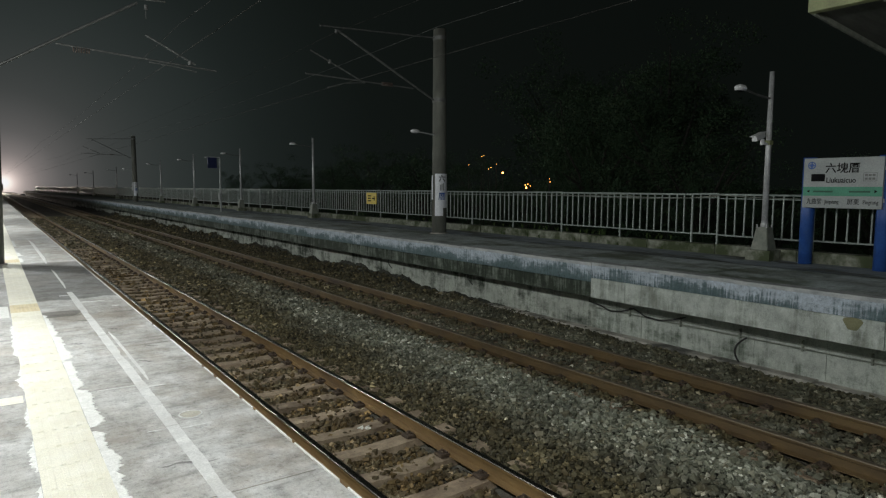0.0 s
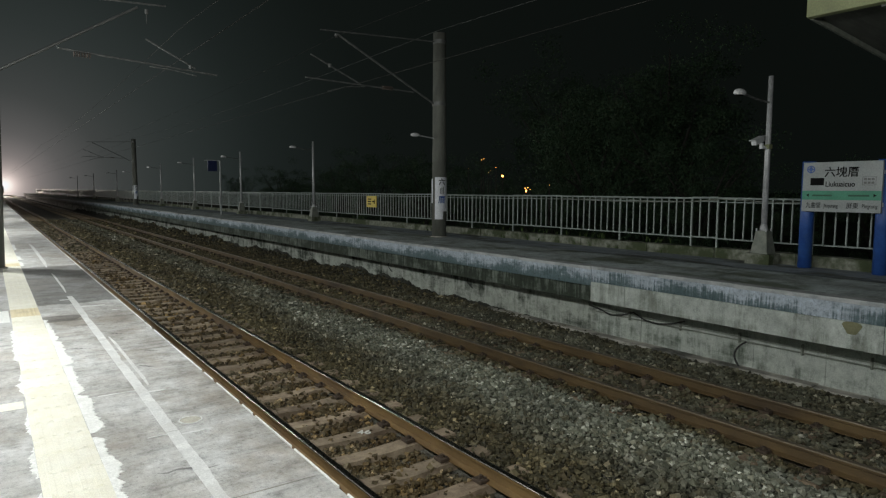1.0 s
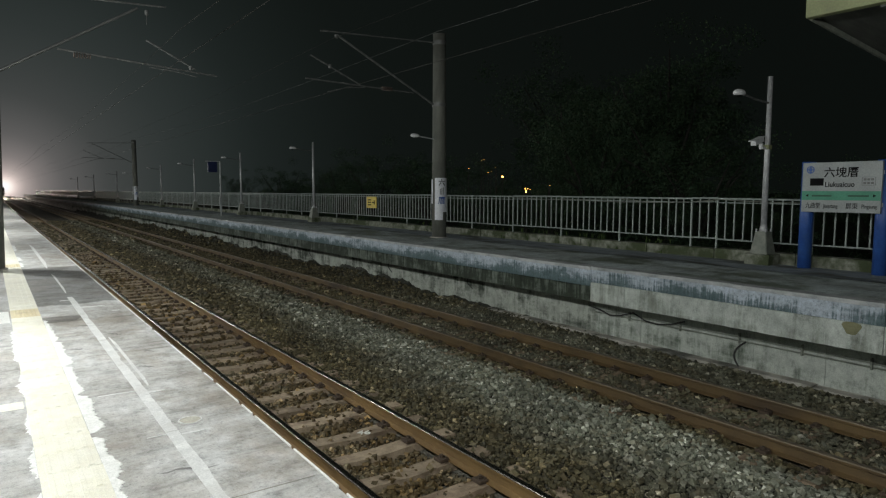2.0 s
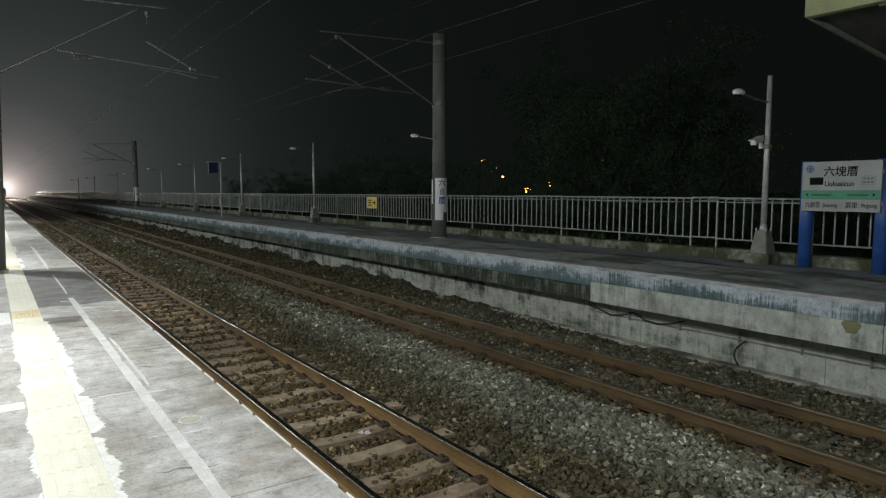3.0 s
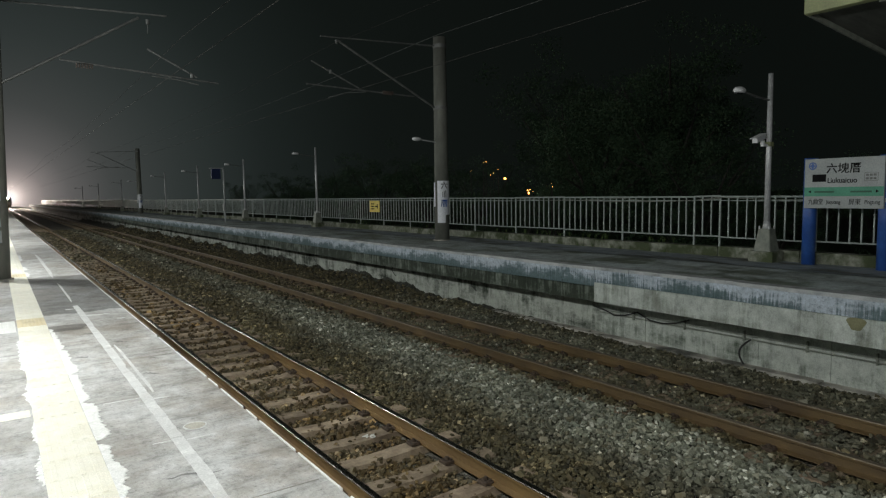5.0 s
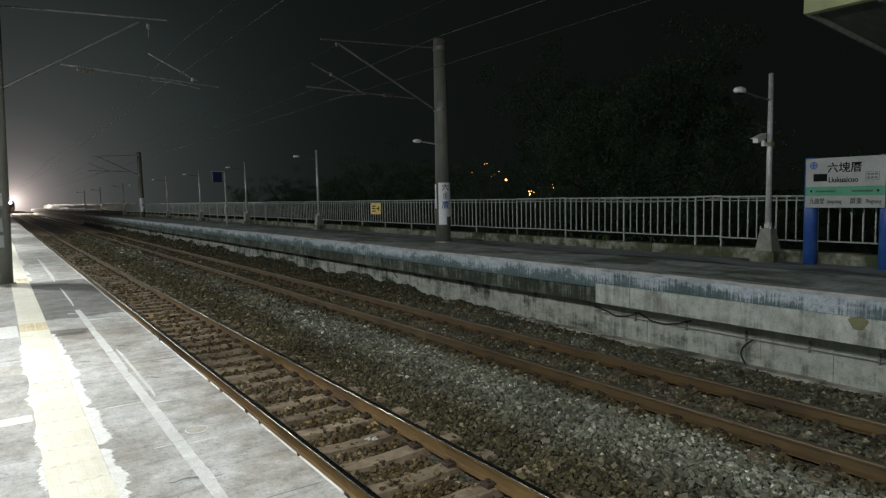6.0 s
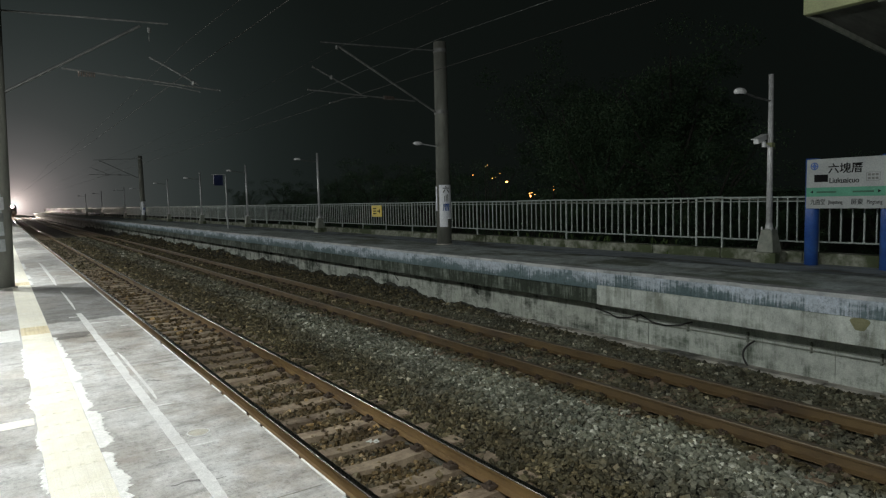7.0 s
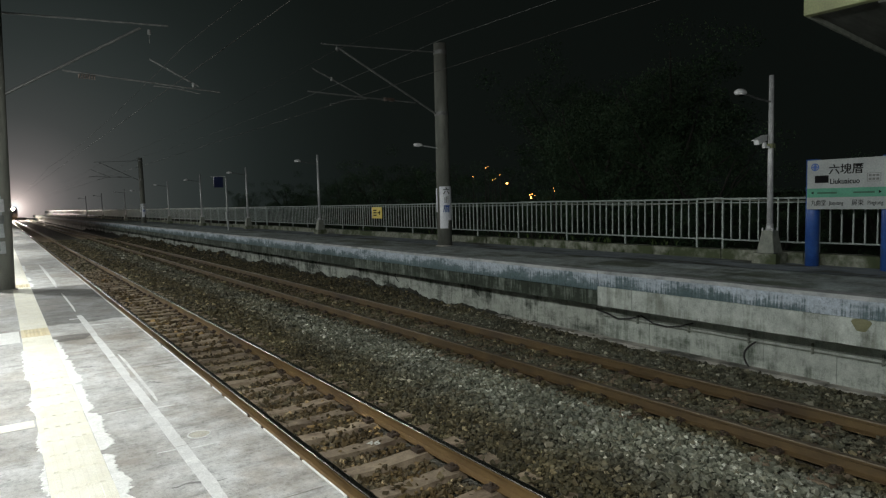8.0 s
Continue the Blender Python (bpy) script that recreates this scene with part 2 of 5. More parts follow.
M = {
    "p1_top": platform_top("platform_concrete", 0.90),
    # darker copy of the platform concrete, partly standing in for shade
    "p1_dark": platform_top("dark_concrete", 0.42),
    "stone": stone_material("ballast_stone", False),
    "brown_stone": stone_material("rusty_ballast_stone", True),
    "ballast_bed": surface("ballast_bed", (0.06, 0.057, 0.046), (0.17, 0.16, 0.13), 16, rough=0.95, stain=(0.07, 0.05, 0.03), stain_scale=0.8, grain=30, bump=1.0, dist=0.03),
    "weed": surface("weed_leaf", (0.04, 0.08, 0.02), (0.10, 0.15, 0.04), 6, rough=0.7, bump=0.0),
    "soil": surface("soil", (0.03, 0.035, 0.02), (0.06, 0.055, 0.035), 0.6, rough=1.0, grain=8, bump=0.8, dist=0.05),
    "rust": surface("rail_rust", (0.125, 0.074, 0.026), (0.195, 0.120, 0.042), 5, (1, 0.3, 1), 0.7, 0.0, (0.07, 0.042, 0.022), 1.2, (0.5, 0.7), (1, 0.4, 1), 80, 0.3, 0.002),
    "steel": surface("rail_steel", (0.24, 0.22, 0.18), (0.36, 0.34, 0.30), 20, (1, 0.02, 1), 0.28, 1.0, None, grain=120, bump=0.05, dist=0.001),
    "old_rust": surface("dark_rail_rust", (0.074, 0.046, 0.017), (0.118, 0.075, 0.028), 5, (1, 0.3, 1), 0.75, 0.0, (0.045, 0.028, 0.015), 1.2, (0.5, 0.7), (1, 0.4, 1), 80, 0.3, 0.002),
    "dull_steel": surface("dull_rail_top", (0.16, 0.13, 0.09), (0.24, 0.20, 0.15), 20, (1, 0.02, 1), 0.5, 0.7, None, grain=120, bump=0.05, dist=0.001),
    "clip": surface("clip_rust", (0.035, 0.024, 0.016), (0.075, 0.05, 0.032), 30, rough=0.85, bump=0.5),
    "sleeper": surface("sleeper_concrete", (0.22, 0.17, 0.115), (0.36, 0.285, 0.20), 9, (1, 1, 1), 0.9, 0.0, (0.13, 0.09, 0.06), 2.2, (0.48, 0.68), (1, 2, 1), 60, 0.5, 0.006, island=0.2),
    "tile_dots": surface("dotted_tile", (0.68, 0.58, 0.36), (0.76, 0.67, 0.45), 7, rough=0.6, stain=(0.45, 0.36, 0.2), stain_scale=3.5, stain_at=(0.55, 0.72), grain=140, bump=0.15, dist=0.002, island=0.05),
    "tile": surface("tactile_tile", (0.80, 0.77, 0.645), (0.87, 0.85, 0.75), 7, rough=0.6, stain=(0.68, 0.63, 0.47), stain_scale=2.5, stain_at=(0.58, 0.75), grain=140, bump=0.15, dist=0.002, island=0.05),
    "mortar": surface("white_mortar", (0.78, 0.78, 0.75), (0.92, 0.92, 0.90), 10, rough=0.85, grain=90, bump=0.5, dist=0.005),
    "line": surface("worn_line_paint", (0.60, 0.60, 0.595), (0.80, 0.80, 0.79), 8, rough=0.7, stain=(0.50, 0.49, 0.47), stain_scale=4, stain_at=(0.54, 0.74), grain=90, bump=0.2),
    "p2_top": platform_top("paving_concrete", 0.84, (0.22, 0.235, 0.11), (0.87, 0.99, 1.0)),
    "p2_strip": surface("smooth_strip", (0.17, 0.20, 0.225), (0.33, 0.37, 0.40), 4.0, (1.2, 0.5, 1), 0.75, 0.0, (0.10, 0.105, 0.09), 1.4, (0.52, 0.62), (1, 0.5, 1), 60, 0.3, 0.004),
    "p2_cap": surface("cap_concrete", (0.30, 0.32, 0.33), (0.52, 0.53, 0.53), 6, (1, 0.5, 1), 0.85, 0.0, (0.14, 0.15, 0.14), 1.5, (0.52, 0.7), grain=70),
    "lip": lip_face("limewashed_lip", (0.46, 0.52, 0.59), (0.078, 0.120, 0.128), -1.37),
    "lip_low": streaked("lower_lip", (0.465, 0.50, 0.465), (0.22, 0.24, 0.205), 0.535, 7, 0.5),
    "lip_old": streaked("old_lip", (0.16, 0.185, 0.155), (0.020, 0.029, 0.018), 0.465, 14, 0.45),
    "wall": streaked("wall_concrete", (0.425, 0.455, 0.415), (0.07, 0.095, 0.065), 0.565, 5, 0.40),
    "wall_old": streaked("mouldy_wall", (0.38, 0.405, 0.36), (0.026, 0.036, 0.024), 0.52, 6, 0.33),
    "bank": surface("black_bank", (0.016, 0.018, 0.013), (0.050, 0.050, 0.038), 7, rough=0.9, stain=(0.09, 0.10, 0.08), stain_scale=3.0, stain_at=(0.62, 0.72), grain=26, bump=1.0, dist=0.03),
    "footing": surface("footing", (0.34, 0.32, 0.28), (0.50, 0.48, 0.43), 3, (1, 0.6, 1), 0.9, 0.0, (0.08, 0.08, 0.07), 1.3, (0.45, 0.62)),
    "kerb": surface("mossy_kerb", (0.13, 0.14, 0.10), (0.30, 0.31, 0.26), 9, rough=0.95, stain=(0.055, 0.07, 0.032), stain_scale=1.8, stain_at=(0.45, 0.58)),
    "fence": surface("fence_paint", (0.25, 0.295, 0.275), (0.36, 0.41, 0.385), 12, rough=0.5, stain=(0.18, 0.15, 0.10), stain_scale=6, stain_at=(0.64, 0.75), grain=60, bump=0.1, dist=0.001),
    "galv": surface("galvanised", (0.44, 0.45, 0.46), (0.60, 0.61, 0.62), 14, rough=0.5, metal=0.3, grain=60, bump=0.1, dist=0.001),
    "pole": surface("pole_concrete", (0.115, 0.122, 0.105), (0.18, 0.185, 0.16), 4, (1, 1, 0.3), 0.85, 0.0, (0.09, 0.085, 0.072), 1.2, (0.5, 0.7), (1, 1, 0.2), 80, 0.25),
    "arm": surface("arm_steel", (0.12, 0.125, 0.12), (0.20, 0.205, 0.20), 10, rough=0.55, metal=0.4, bump=0.05),
    "insulator": surface("insulator", (0.085, 0.065, 0.055), (0.14, 0.11, 0.095), 10, rough=0.25, bump=0.0),
    "wire": surface("wire", (0.03, 0.03, 0.028), (0.06, 0.058, 0.052), 10, rough=0.5, metal=0.5, bump=0.0),
    "paper": surface("poster_paper", (0.72, 0.74, 0.80), (0.82, 0.84, 0.88), 5, rough=0.7, grain=40, bump=0.1),
    "white": surface("white_board", (0.285, 0.31, 0.31), (0.345, 0.37, 0.37), 3, rough=0.45, stain=(0.26, 0.27, 0.255), stain_scale=2, stain_at=(0.55, 0.8), grain=40, bump=0.05),
    "green": surface("green_band", (0.04, 0.235, 0.145), (0.06, 0.29, 0.185), 3, rough=0.45, grain=40, bump=0.05),
    "dark_green": surface("dark_green_print", (0.015, 0.085, 0.05), (0.025, 0.11, 0.065), 4, rough=0.6, bump=0.0),
    "navy": surface("navy_panel", (0.004, 0.010, 0.05), (0.007, 0.016, 0.07), 4, rough=0.5, bump=0.05),
    "blue": surface("blue_paint", (0.02, 0.07, 0.28), (0.035, 0.11, 0.38), 4, rough=0.45, stain=(0.05, 0.10, 0.22), stain_scale=3, grain=40, bump=0.05),
    "ink": surface("black_ink", (0.006, 0.006, 0.007), (0.012, 0.012, 0.012), 5, rough=0.9, bump=0.0, gloss=0.15),
    "yellow": surface("yellow_board", (0.62, 0.46, 0.05), (0.72, 0.55, 0.08), 4, rough=0.5, bump=0.05),
    "chalk": surface("chalk", (0.6, 0.6, 0.56), (0.75, 0.75, 0.7), 30, rough=0.9, bump=0.1),
    "fascia": surface("fascia_paint", (0.25, 0.275, 0.135), (0.31, 0.335, 0.175), 3, rough=0.6, stain=(0.19, 0.20, 0.11), stain_scale=1.5, grain=40, bump=0.1),
    "soffit": surface("soffit", (0.07, 0.075, 0.065), (0.115, 0.12, 0.105), 2, (1, 4, 1), 0.8, grain=30, bump=0.2),
    "roof": surface("roof_sheet", (0.30, 0.32, 0.31), (0.40, 0.42, 0.41), 2, rough=0.5, grain=30, bump=0.1),
    "cable": surface("black_cable", (0.012, 0.012, 0.012), (0.03, 0.03, 0.03), 10, rough=0.5, bump=0.0),
    "conduit": surface("grey_conduit", (0.15, 0.165, 0.14), (0.24, 0.255, 0.215), 8, rough=0.6, bump=0.1),
    "bark": surface("bark", (0.018, 0.017, 0.014), (0.036, 0.033, 0.027), 12, (1, 1, 0.25), 0.95, bump=0.8, dist=0.02),
    "leaf": surface("leaf", (0.016, 0.042, 0.020), (0.036, 0.078, 0.034), 2, rough=0.8, stain=(0.050, 0.066, 0.022), stain_scale=5, bump=0.0),
    "mist": mist_material(),
    "train": surface("train_paint", (0.03, 0.03, 0.032), (0.05, 0.05, 0.052), 2, rough=0.35, bump=0.0),
    "glass": surface("dark_glass", (0.01, 0.012, 0.014), (0.02, 0.022, 0.025), 2, rough=0.1, bump=0.0),
    "camera_white": surface("camera_housing", (0.68, 0.69, 0.70), (0.78, 0.79, 0.80), 6, rough=0.4, bump=0.0),
    "cover": surface("drain_cover", (0.40, 0.38, 0.32), (0.52, 0.50, 0.43), 12, rough=0.7, grain=80, bump=0.2),
    "patch": surface("brown_patch", (0.16, 0.16, 0.085), (0.23, 0.225, 0.13), 8, rough=0.9),
    "headlamp": glow("headlamp", (1.0, 0.86, 0.74), 8000.0),
    "sodium": glow("lamp_and_leaf_glow", (1.0, 0.40, 0.07), 12.0),
    "tube": glow("tube_glow", (0.93, 1.0, 0.94), 12.0),
}


# ---- building helpers ----
def part(name, bm, material, parent=None, label="", smooth=False):
    me = bpy.data.meshes.new(name)
    bmesh.ops.recalc_face_normals(bm, faces=bm.faces[:])
    bm.to_mesh(me)
    bm.free()
    for mm in (material if isinstance(material, (list, tuple)) else [material]):
        me.materials.append(mm)
    if smooth:
        me.polygons.foreach_set("use_smooth", [True] * len(me.polygons))
    ob = new(name, me)
    if parent:
        ob.parent = parent
    return tagged(ob, label) if label else ob


def share(name, mesh, parent, m):
    ob = new(name, mesh)
    ob.parent = parent
    ob.matrix_local = m
    return ob


def thing(name, label, category, at=(0, 0, 0), group="", kind="", rz=0):
    ob = new(name)
    ob.empty_display_size = 0.2
    ob.matrix_world = pose(*at, 0, 0, rz)
    return tagged(ob, label, category, group, kind)


def box(bm, x0, x1, y0, y1, z0, z1, bevel=0.0):
    r = bmesh.ops.create_cube(bm, size=1.0, matrix=Matrix.LocRotScale(((x0 + x1) / 2, (y0 + y1) / 2, (z0 + z1) / 2), None, (x1 - x0, y1 - y0, z1 - z0)))
    if bevel:
        es = list({e for v in r["verts"] for e in v.link_edges})
        bmesh.ops.bevel(bm, geom=es, offset=bevel, segments=2, affect="EDGES", profile=0.6)
    return bm


def tube(bm, a, b, r0, r1=None, seg=10):
    a, b = Vector(a), Vector(b)
    q = (b - a).to_track_quat("Z", "Y")
    bmesh.ops.create_cone(bm, cap_ends=True, segments=seg, radius1=r0, radius2=r0 if r1 is None else r1, depth=(b - a).length,
                          matrix=Matrix.Translation((a + b) / 2) @ q.to_matrix().to_4x4())
    return bm


def ball(bm, c, r, scale=(1, 1, 1), seg=12):
    bmesh.ops.create_uvsphere(bm, u_segments=seg, v_segments=max(6, seg // 2), radius=1,
                              matrix=Matrix.LocRotScale(c, None, (r * scale[0], r * scale[1], r * scale[2])))
    return bm


def path_tube(bm, pts, r, seg=6):
    """One unbroken round rod along the points."""
    pts = [Vector(p) for p in pts]
    rings = []
    for i, p in enumerate(pts):
        d = (pts[min(i + 1, len(pts) - 1)] - pts[max(i - 1, 0)]).normalized()
        side = d.cross(Vector((0.13, 0.21, 0.97))).normalized()
        up = side.cross(d)
        rings.append([bm.verts.new(p + r * (math.cos(2 * math.pi * k / seg) * side + math.sin(2 * math.pi * k / seg) * up)) for k in range(seg)])
    for a, b in zip(rings, rings[1:]):
        for k in range(seg):
            bm.faces.new((a[k], a[(k + 1) % seg], b[(k + 1) % seg], b[k]))
    bm.faces.new(rings[0][::-1])
    bm.faces.new(rings[-1])
    return bm


def prism(bm, profile, y0, y1):
    """A closed outline in x and z drawn out from y0 to y1."""
    a = [bm.verts.new((x, y0, z)) for x, z in profile]
    b = [bm.verts.new((x, y1, z)) for x, z in profile]
    n = len(profile)
    fs = [bm.faces.new((a[i], a[(i + 1) % n], b[(i + 1) % n], b[i])) for i in range(n)]
    bm.faces.new(a)
    bm.faces.new(b[::-1])
    return fs


def words(body, size, material, parent, m, name="lettering", width=1.0):
    """Raised lettering, centred at the pose m."""
    c = bpy.data.curves.new("words", "FONT")
    c.offset = 0.012 * size if size > 0.11 else 0.0
    c.body, c.size, c.extrude, c.align_x, c.align_y = body, size, 0.002, "CENTER", "CENTER"
    t = bpy.data.objects.new("words", c)
    scene.collection.objects.link(t)
    bpy.context.view_layer.update()
    me = bpy.data.meshes.new_from_object(t.evaluated_get(bpy.context.evaluated_depsgraph_get()))
    bpy.data.objects.remove(t)
    me.materials.clear()
    me.materials.append(material)
    ob = new(name, me)
    ob.parent = parent
    ob.matrix_local = m @ Matrix.Diagonal((width, 1, 1, 1))
    return ob


def sheet(bm, nx, ny, fn):
    vs = [[bm.verts.new(fn(i / nx, j / ny)) for j in range(ny + 1)] for i in range(nx + 1)]
    for i in range(nx):
        for j in range(ny):
            bm.faces.new((vs[i][j], vs[i + 1][j], vs[i + 1][j + 1], vs[i][j + 1]))
    return bm


def curved_plate(r, a0, a1, z0, z1, thick=0.006, n=10):
    """A plate bent round an upright pole, angles in degrees from +x."""
    bm = bmesh.new()
    prof = [(r * math.cos(radians(a0 + (a1 - a0) * i / n)), r * math.sin(radians(a0 + (a1 - a0) * i / n))) for i in range(n + 1)]
    prof += [((r + thick) / r * x, (r + thick) / r * y) for x, y in prof[::-1]]
    lo = [bm.verts.new((x, y, z0)) for x, y in prof]
    hi = [bm.verts.new((x, y, z1)) for x, y in prof]
    k = len(prof)
    for i in range(k):
        bm.faces.new((lo[i], lo[(i + 1) % k], hi[(i + 1) % k], hi[i]))
    for i in range(n):
        bm.faces.new((lo[i], lo[k - 1 - i], lo[k - 2 - i], lo[i + 1]))
        bm.faces.new((hi[i], hi[i + 1], hi[k - 2 - i], hi[k - 1 - i]))
    return bm


# ---- ground and track bed ----
def ground():
    bm = bmesh.new()
    sheet(bm, 12, 12, lambda u, v: (-2500 + 5000 * u, -2500 + 5000 * v, -1.6))
    tagged(part("ground", bm, M["soil"]), "dark bare soil beyond the railway line", "ground", kind="structure")


# emissive sheet in place of haze; covers the black strip under the horizon
def mist_sheet():
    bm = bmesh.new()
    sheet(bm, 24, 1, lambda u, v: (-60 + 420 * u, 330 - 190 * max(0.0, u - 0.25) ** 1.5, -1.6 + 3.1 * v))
    tagged(part("backdrop", bm, M["mist"]), "low self-glowing backdrop sheet that imitates lamp-lit night mist", "mist", kind="structure")


def bed_height(x):
    """Level of the ballast across the line."""
    z = -1.105
    z -= 0.022 * math.exp(-((x - TRACK_1) / 0.62) ** 4)
    z += 0.075 * math.exp(-((x - 4.95) / 0.75) ** 2)
    z -= 0.03 * math.exp(-((x - 8.3) / 0.4) ** 2)
    return z


def ballast_bed():
    bm = bmesh.new()
    sheet(bm, 40, 60, lambda u, v: (1.3 + 7.6 * u, -12 + (END + 12) * v ** 2, bed_height(1.3 + 7.6 * u) - 0.035))
    tagged(part("ballast_bed", bm, M["ballast_bed"]), "grey crushed stone track bed between the platforms", "track bed", kind="structure")


def bank_rise(x, y):
    """How high the bank against the opposite wall lifts the bed."""
    u = np.clip((x - (WALL_X - 0.62)) / 0.62, 0.0, 1.0)
    lift = 0.27 + 0.07 * np.sin(y * 0.83) + 0.05 * np.sin(y * 2.17 + 1.0) + 0.04 * np.sin(y * 5.3)
    return u ** 2 * np.clip((y - 8.2) / 7.0, 0.0, 1.0) * lift


def stones(name, label, y0, y1, gap, size, seed, x0=1.45, x1=WALL_X - 0.05, material="stone"):
    """Crushed stones, blocky and sharp-edged, heaped on the bed."""
    rng = np.random.default_rng(seed)
    base = np.array([(sx, sy, sz) for sz in (-1, 1) for sx, sy in ((-1, -1), (1, -1), (1, 1), (-1, 1))]) / 1.55
    tri = np.array([(0, 2, 1), (0, 3, 2), (4, 5, 6), (4, 6, 7), (0, 1, 5), (0, 5, 4), (1, 2, 6), (1, 6, 5), (2, 3, 7), (2, 7, 6), (3, 0, 4), (3, 4, 7)])
    gx, gy = np.meshgrid(np.arange(x0, x1, gap), np.arange(y0, y1, gap))
    x, y = gx.ravel(), gy.ravel()
    x = x + rng.uniform(-0.6, 0.6, x.size) * gap
    y = y + rng.uniform(-0.6, 0.6, y.size) * gap
    keep = np.ones(x.size, bool)
    for r in RAIL_XS:
        keep &= np.abs(x - r) > 0.085
    ph1 = np.abs((y - SLEEPER_0 + SLEEPER_GAP / 2) % SLEEPER_GAP - SLEEPER_GAP / 2)
    on1 = (np.abs(x - TRACK_1) < 1.0) & (ph1 < 0.125)
    on2 = (np.abs(x - TRACK_2) < 1.0) & (ph1 < 0.125)
    keep &= ~(on1 & (rng.random(x.size) > 0.17))
    keep &= ~(on2 & (rng.random(x.size) > 0.55))
    x, y, on = x[keep], y[keep], (on1 | on2)[keep]
    n = x.size
    z = np.array([bed_height(v) for v in np.linspace(1.3, 9, 300)])
    z = np.interp(x, np.linspace(1.3, 9, 300), z) + rng.uniform(-0.022, 0.022, n) + np.where(on, 0.035, 0.0)
    z = z + bank_rise(x, y)
    z = z + 0.02 * np.sin(x * 3.1 + 1.7 * np.sin(y * 1.3)) * np.cos(y * 2.3)
    q = rng.normal(size=(n, 4))
    q /= np.linalg.norm(q, axis=1)[:, None]
    a, b, c, d = q.T
    R = np.stack([np.stack([1 - 2 * (c * c + d * d), 2 * (b * c - a * d), 2 * (b * d + a * c)], -1),
                  np.stack([2 * (b * c + a * d), 1 - 2 * (b * b + d * d), 2 * (c * d - a * b)], -1),
                  np.stack([2 * (b * d - a * c), 2 * (c * d + a * b), 1 - 2 * (b * b + c * c)], -1)], 1)
    s = size * np.clip(rng.lognormal(0, 0.32, (n, 1, 1)), 0.45, 1.7) * rng.uniform(0.6, 1.25, (n, 1, 3))
    v = (base[None] * rng.uniform(0.62, 1.25, (n, 8, 1)) + rng.uniform(-0.24, 0.24, (n, 8, 3))) * s
    v = np.einsum("nij,nkj->nki", R, v)
    v[:, :, 2] *= 0.8
    v += np.stack([x, y, z], -1)[:, None, :]
    f = (tri[None] + 8 * np.arange(n)[:, None, None]).reshape(-1, 3)
    me = bpy.data.meshes.new(name)
    me.vertices.add(n * 8)
    me.vertices.foreach_set("co", v.reshape(-1).astype(np.float32))
    me.loops.add(f.size)
    me.loops.foreach_set("vertex_index", f.reshape(-1).astype(np.int32))
    me.polygons.add(len(f))
    me.polygons.foreach_set("loop_start", np.arange(0, f.size, 3, dtype=np.int32))
    me.update(calc_edges=True)
    me.polygons.foreach_set("use_smooth", np.zeros(len(f), dtype=bool))
    me.materials.append(M[material])
    tagged(new(name, me), label, "ballast", kind="stuff")


SLEEPER_GAP, SLEEPER_0 = 0.56, 4.89
RAIL_XS = [TRACK_1 - 0.566, TRACK_1 + 0.566, TRACK_2 - 0.566, TRACK_2 + 0.566]


def rails():
    h, foot, head = 0.153, 0.0635, 0.0325
    prof = [(-foot, 0), (foot, 0), (foot, 0.010), (0.012, 0.028), (0.009, 0.105), (head, 0.117), (head, 0.143), (head - 0.010, h),
            (-head + 0.010, h), (-head, 0.143), (-head, 0.117), (-0.009, 0.105), (-0.012, 0.028), (-foot, 0.010)]
    for x in RAIL_XS:
        t = thing("rail", "rusty brown steel rail with a polished running surface", "rail", (x, 0, RAIL - h), "rails")
        bm = bmesh.new()
        prism(bm, prof, -12, END)
        part("web_and_foot", bm, M["rust" if x < 5 else "old_rust"], t)
        bm = bmesh.new()
        arc = [(head - 0.013 + 0.0145 * math.cos(radians(q)), h - 0.013 + 0.0145 * math.sin(radians(q))) for q in range(0, 91, 15)]
        prism(bm, arc + [(-px, pz) for px, pz in arc[::-1]], -12, END)
        part("running_surface", bm, M["steel" if x < 5 else "dull_steel"], t, "polished steel running surface")


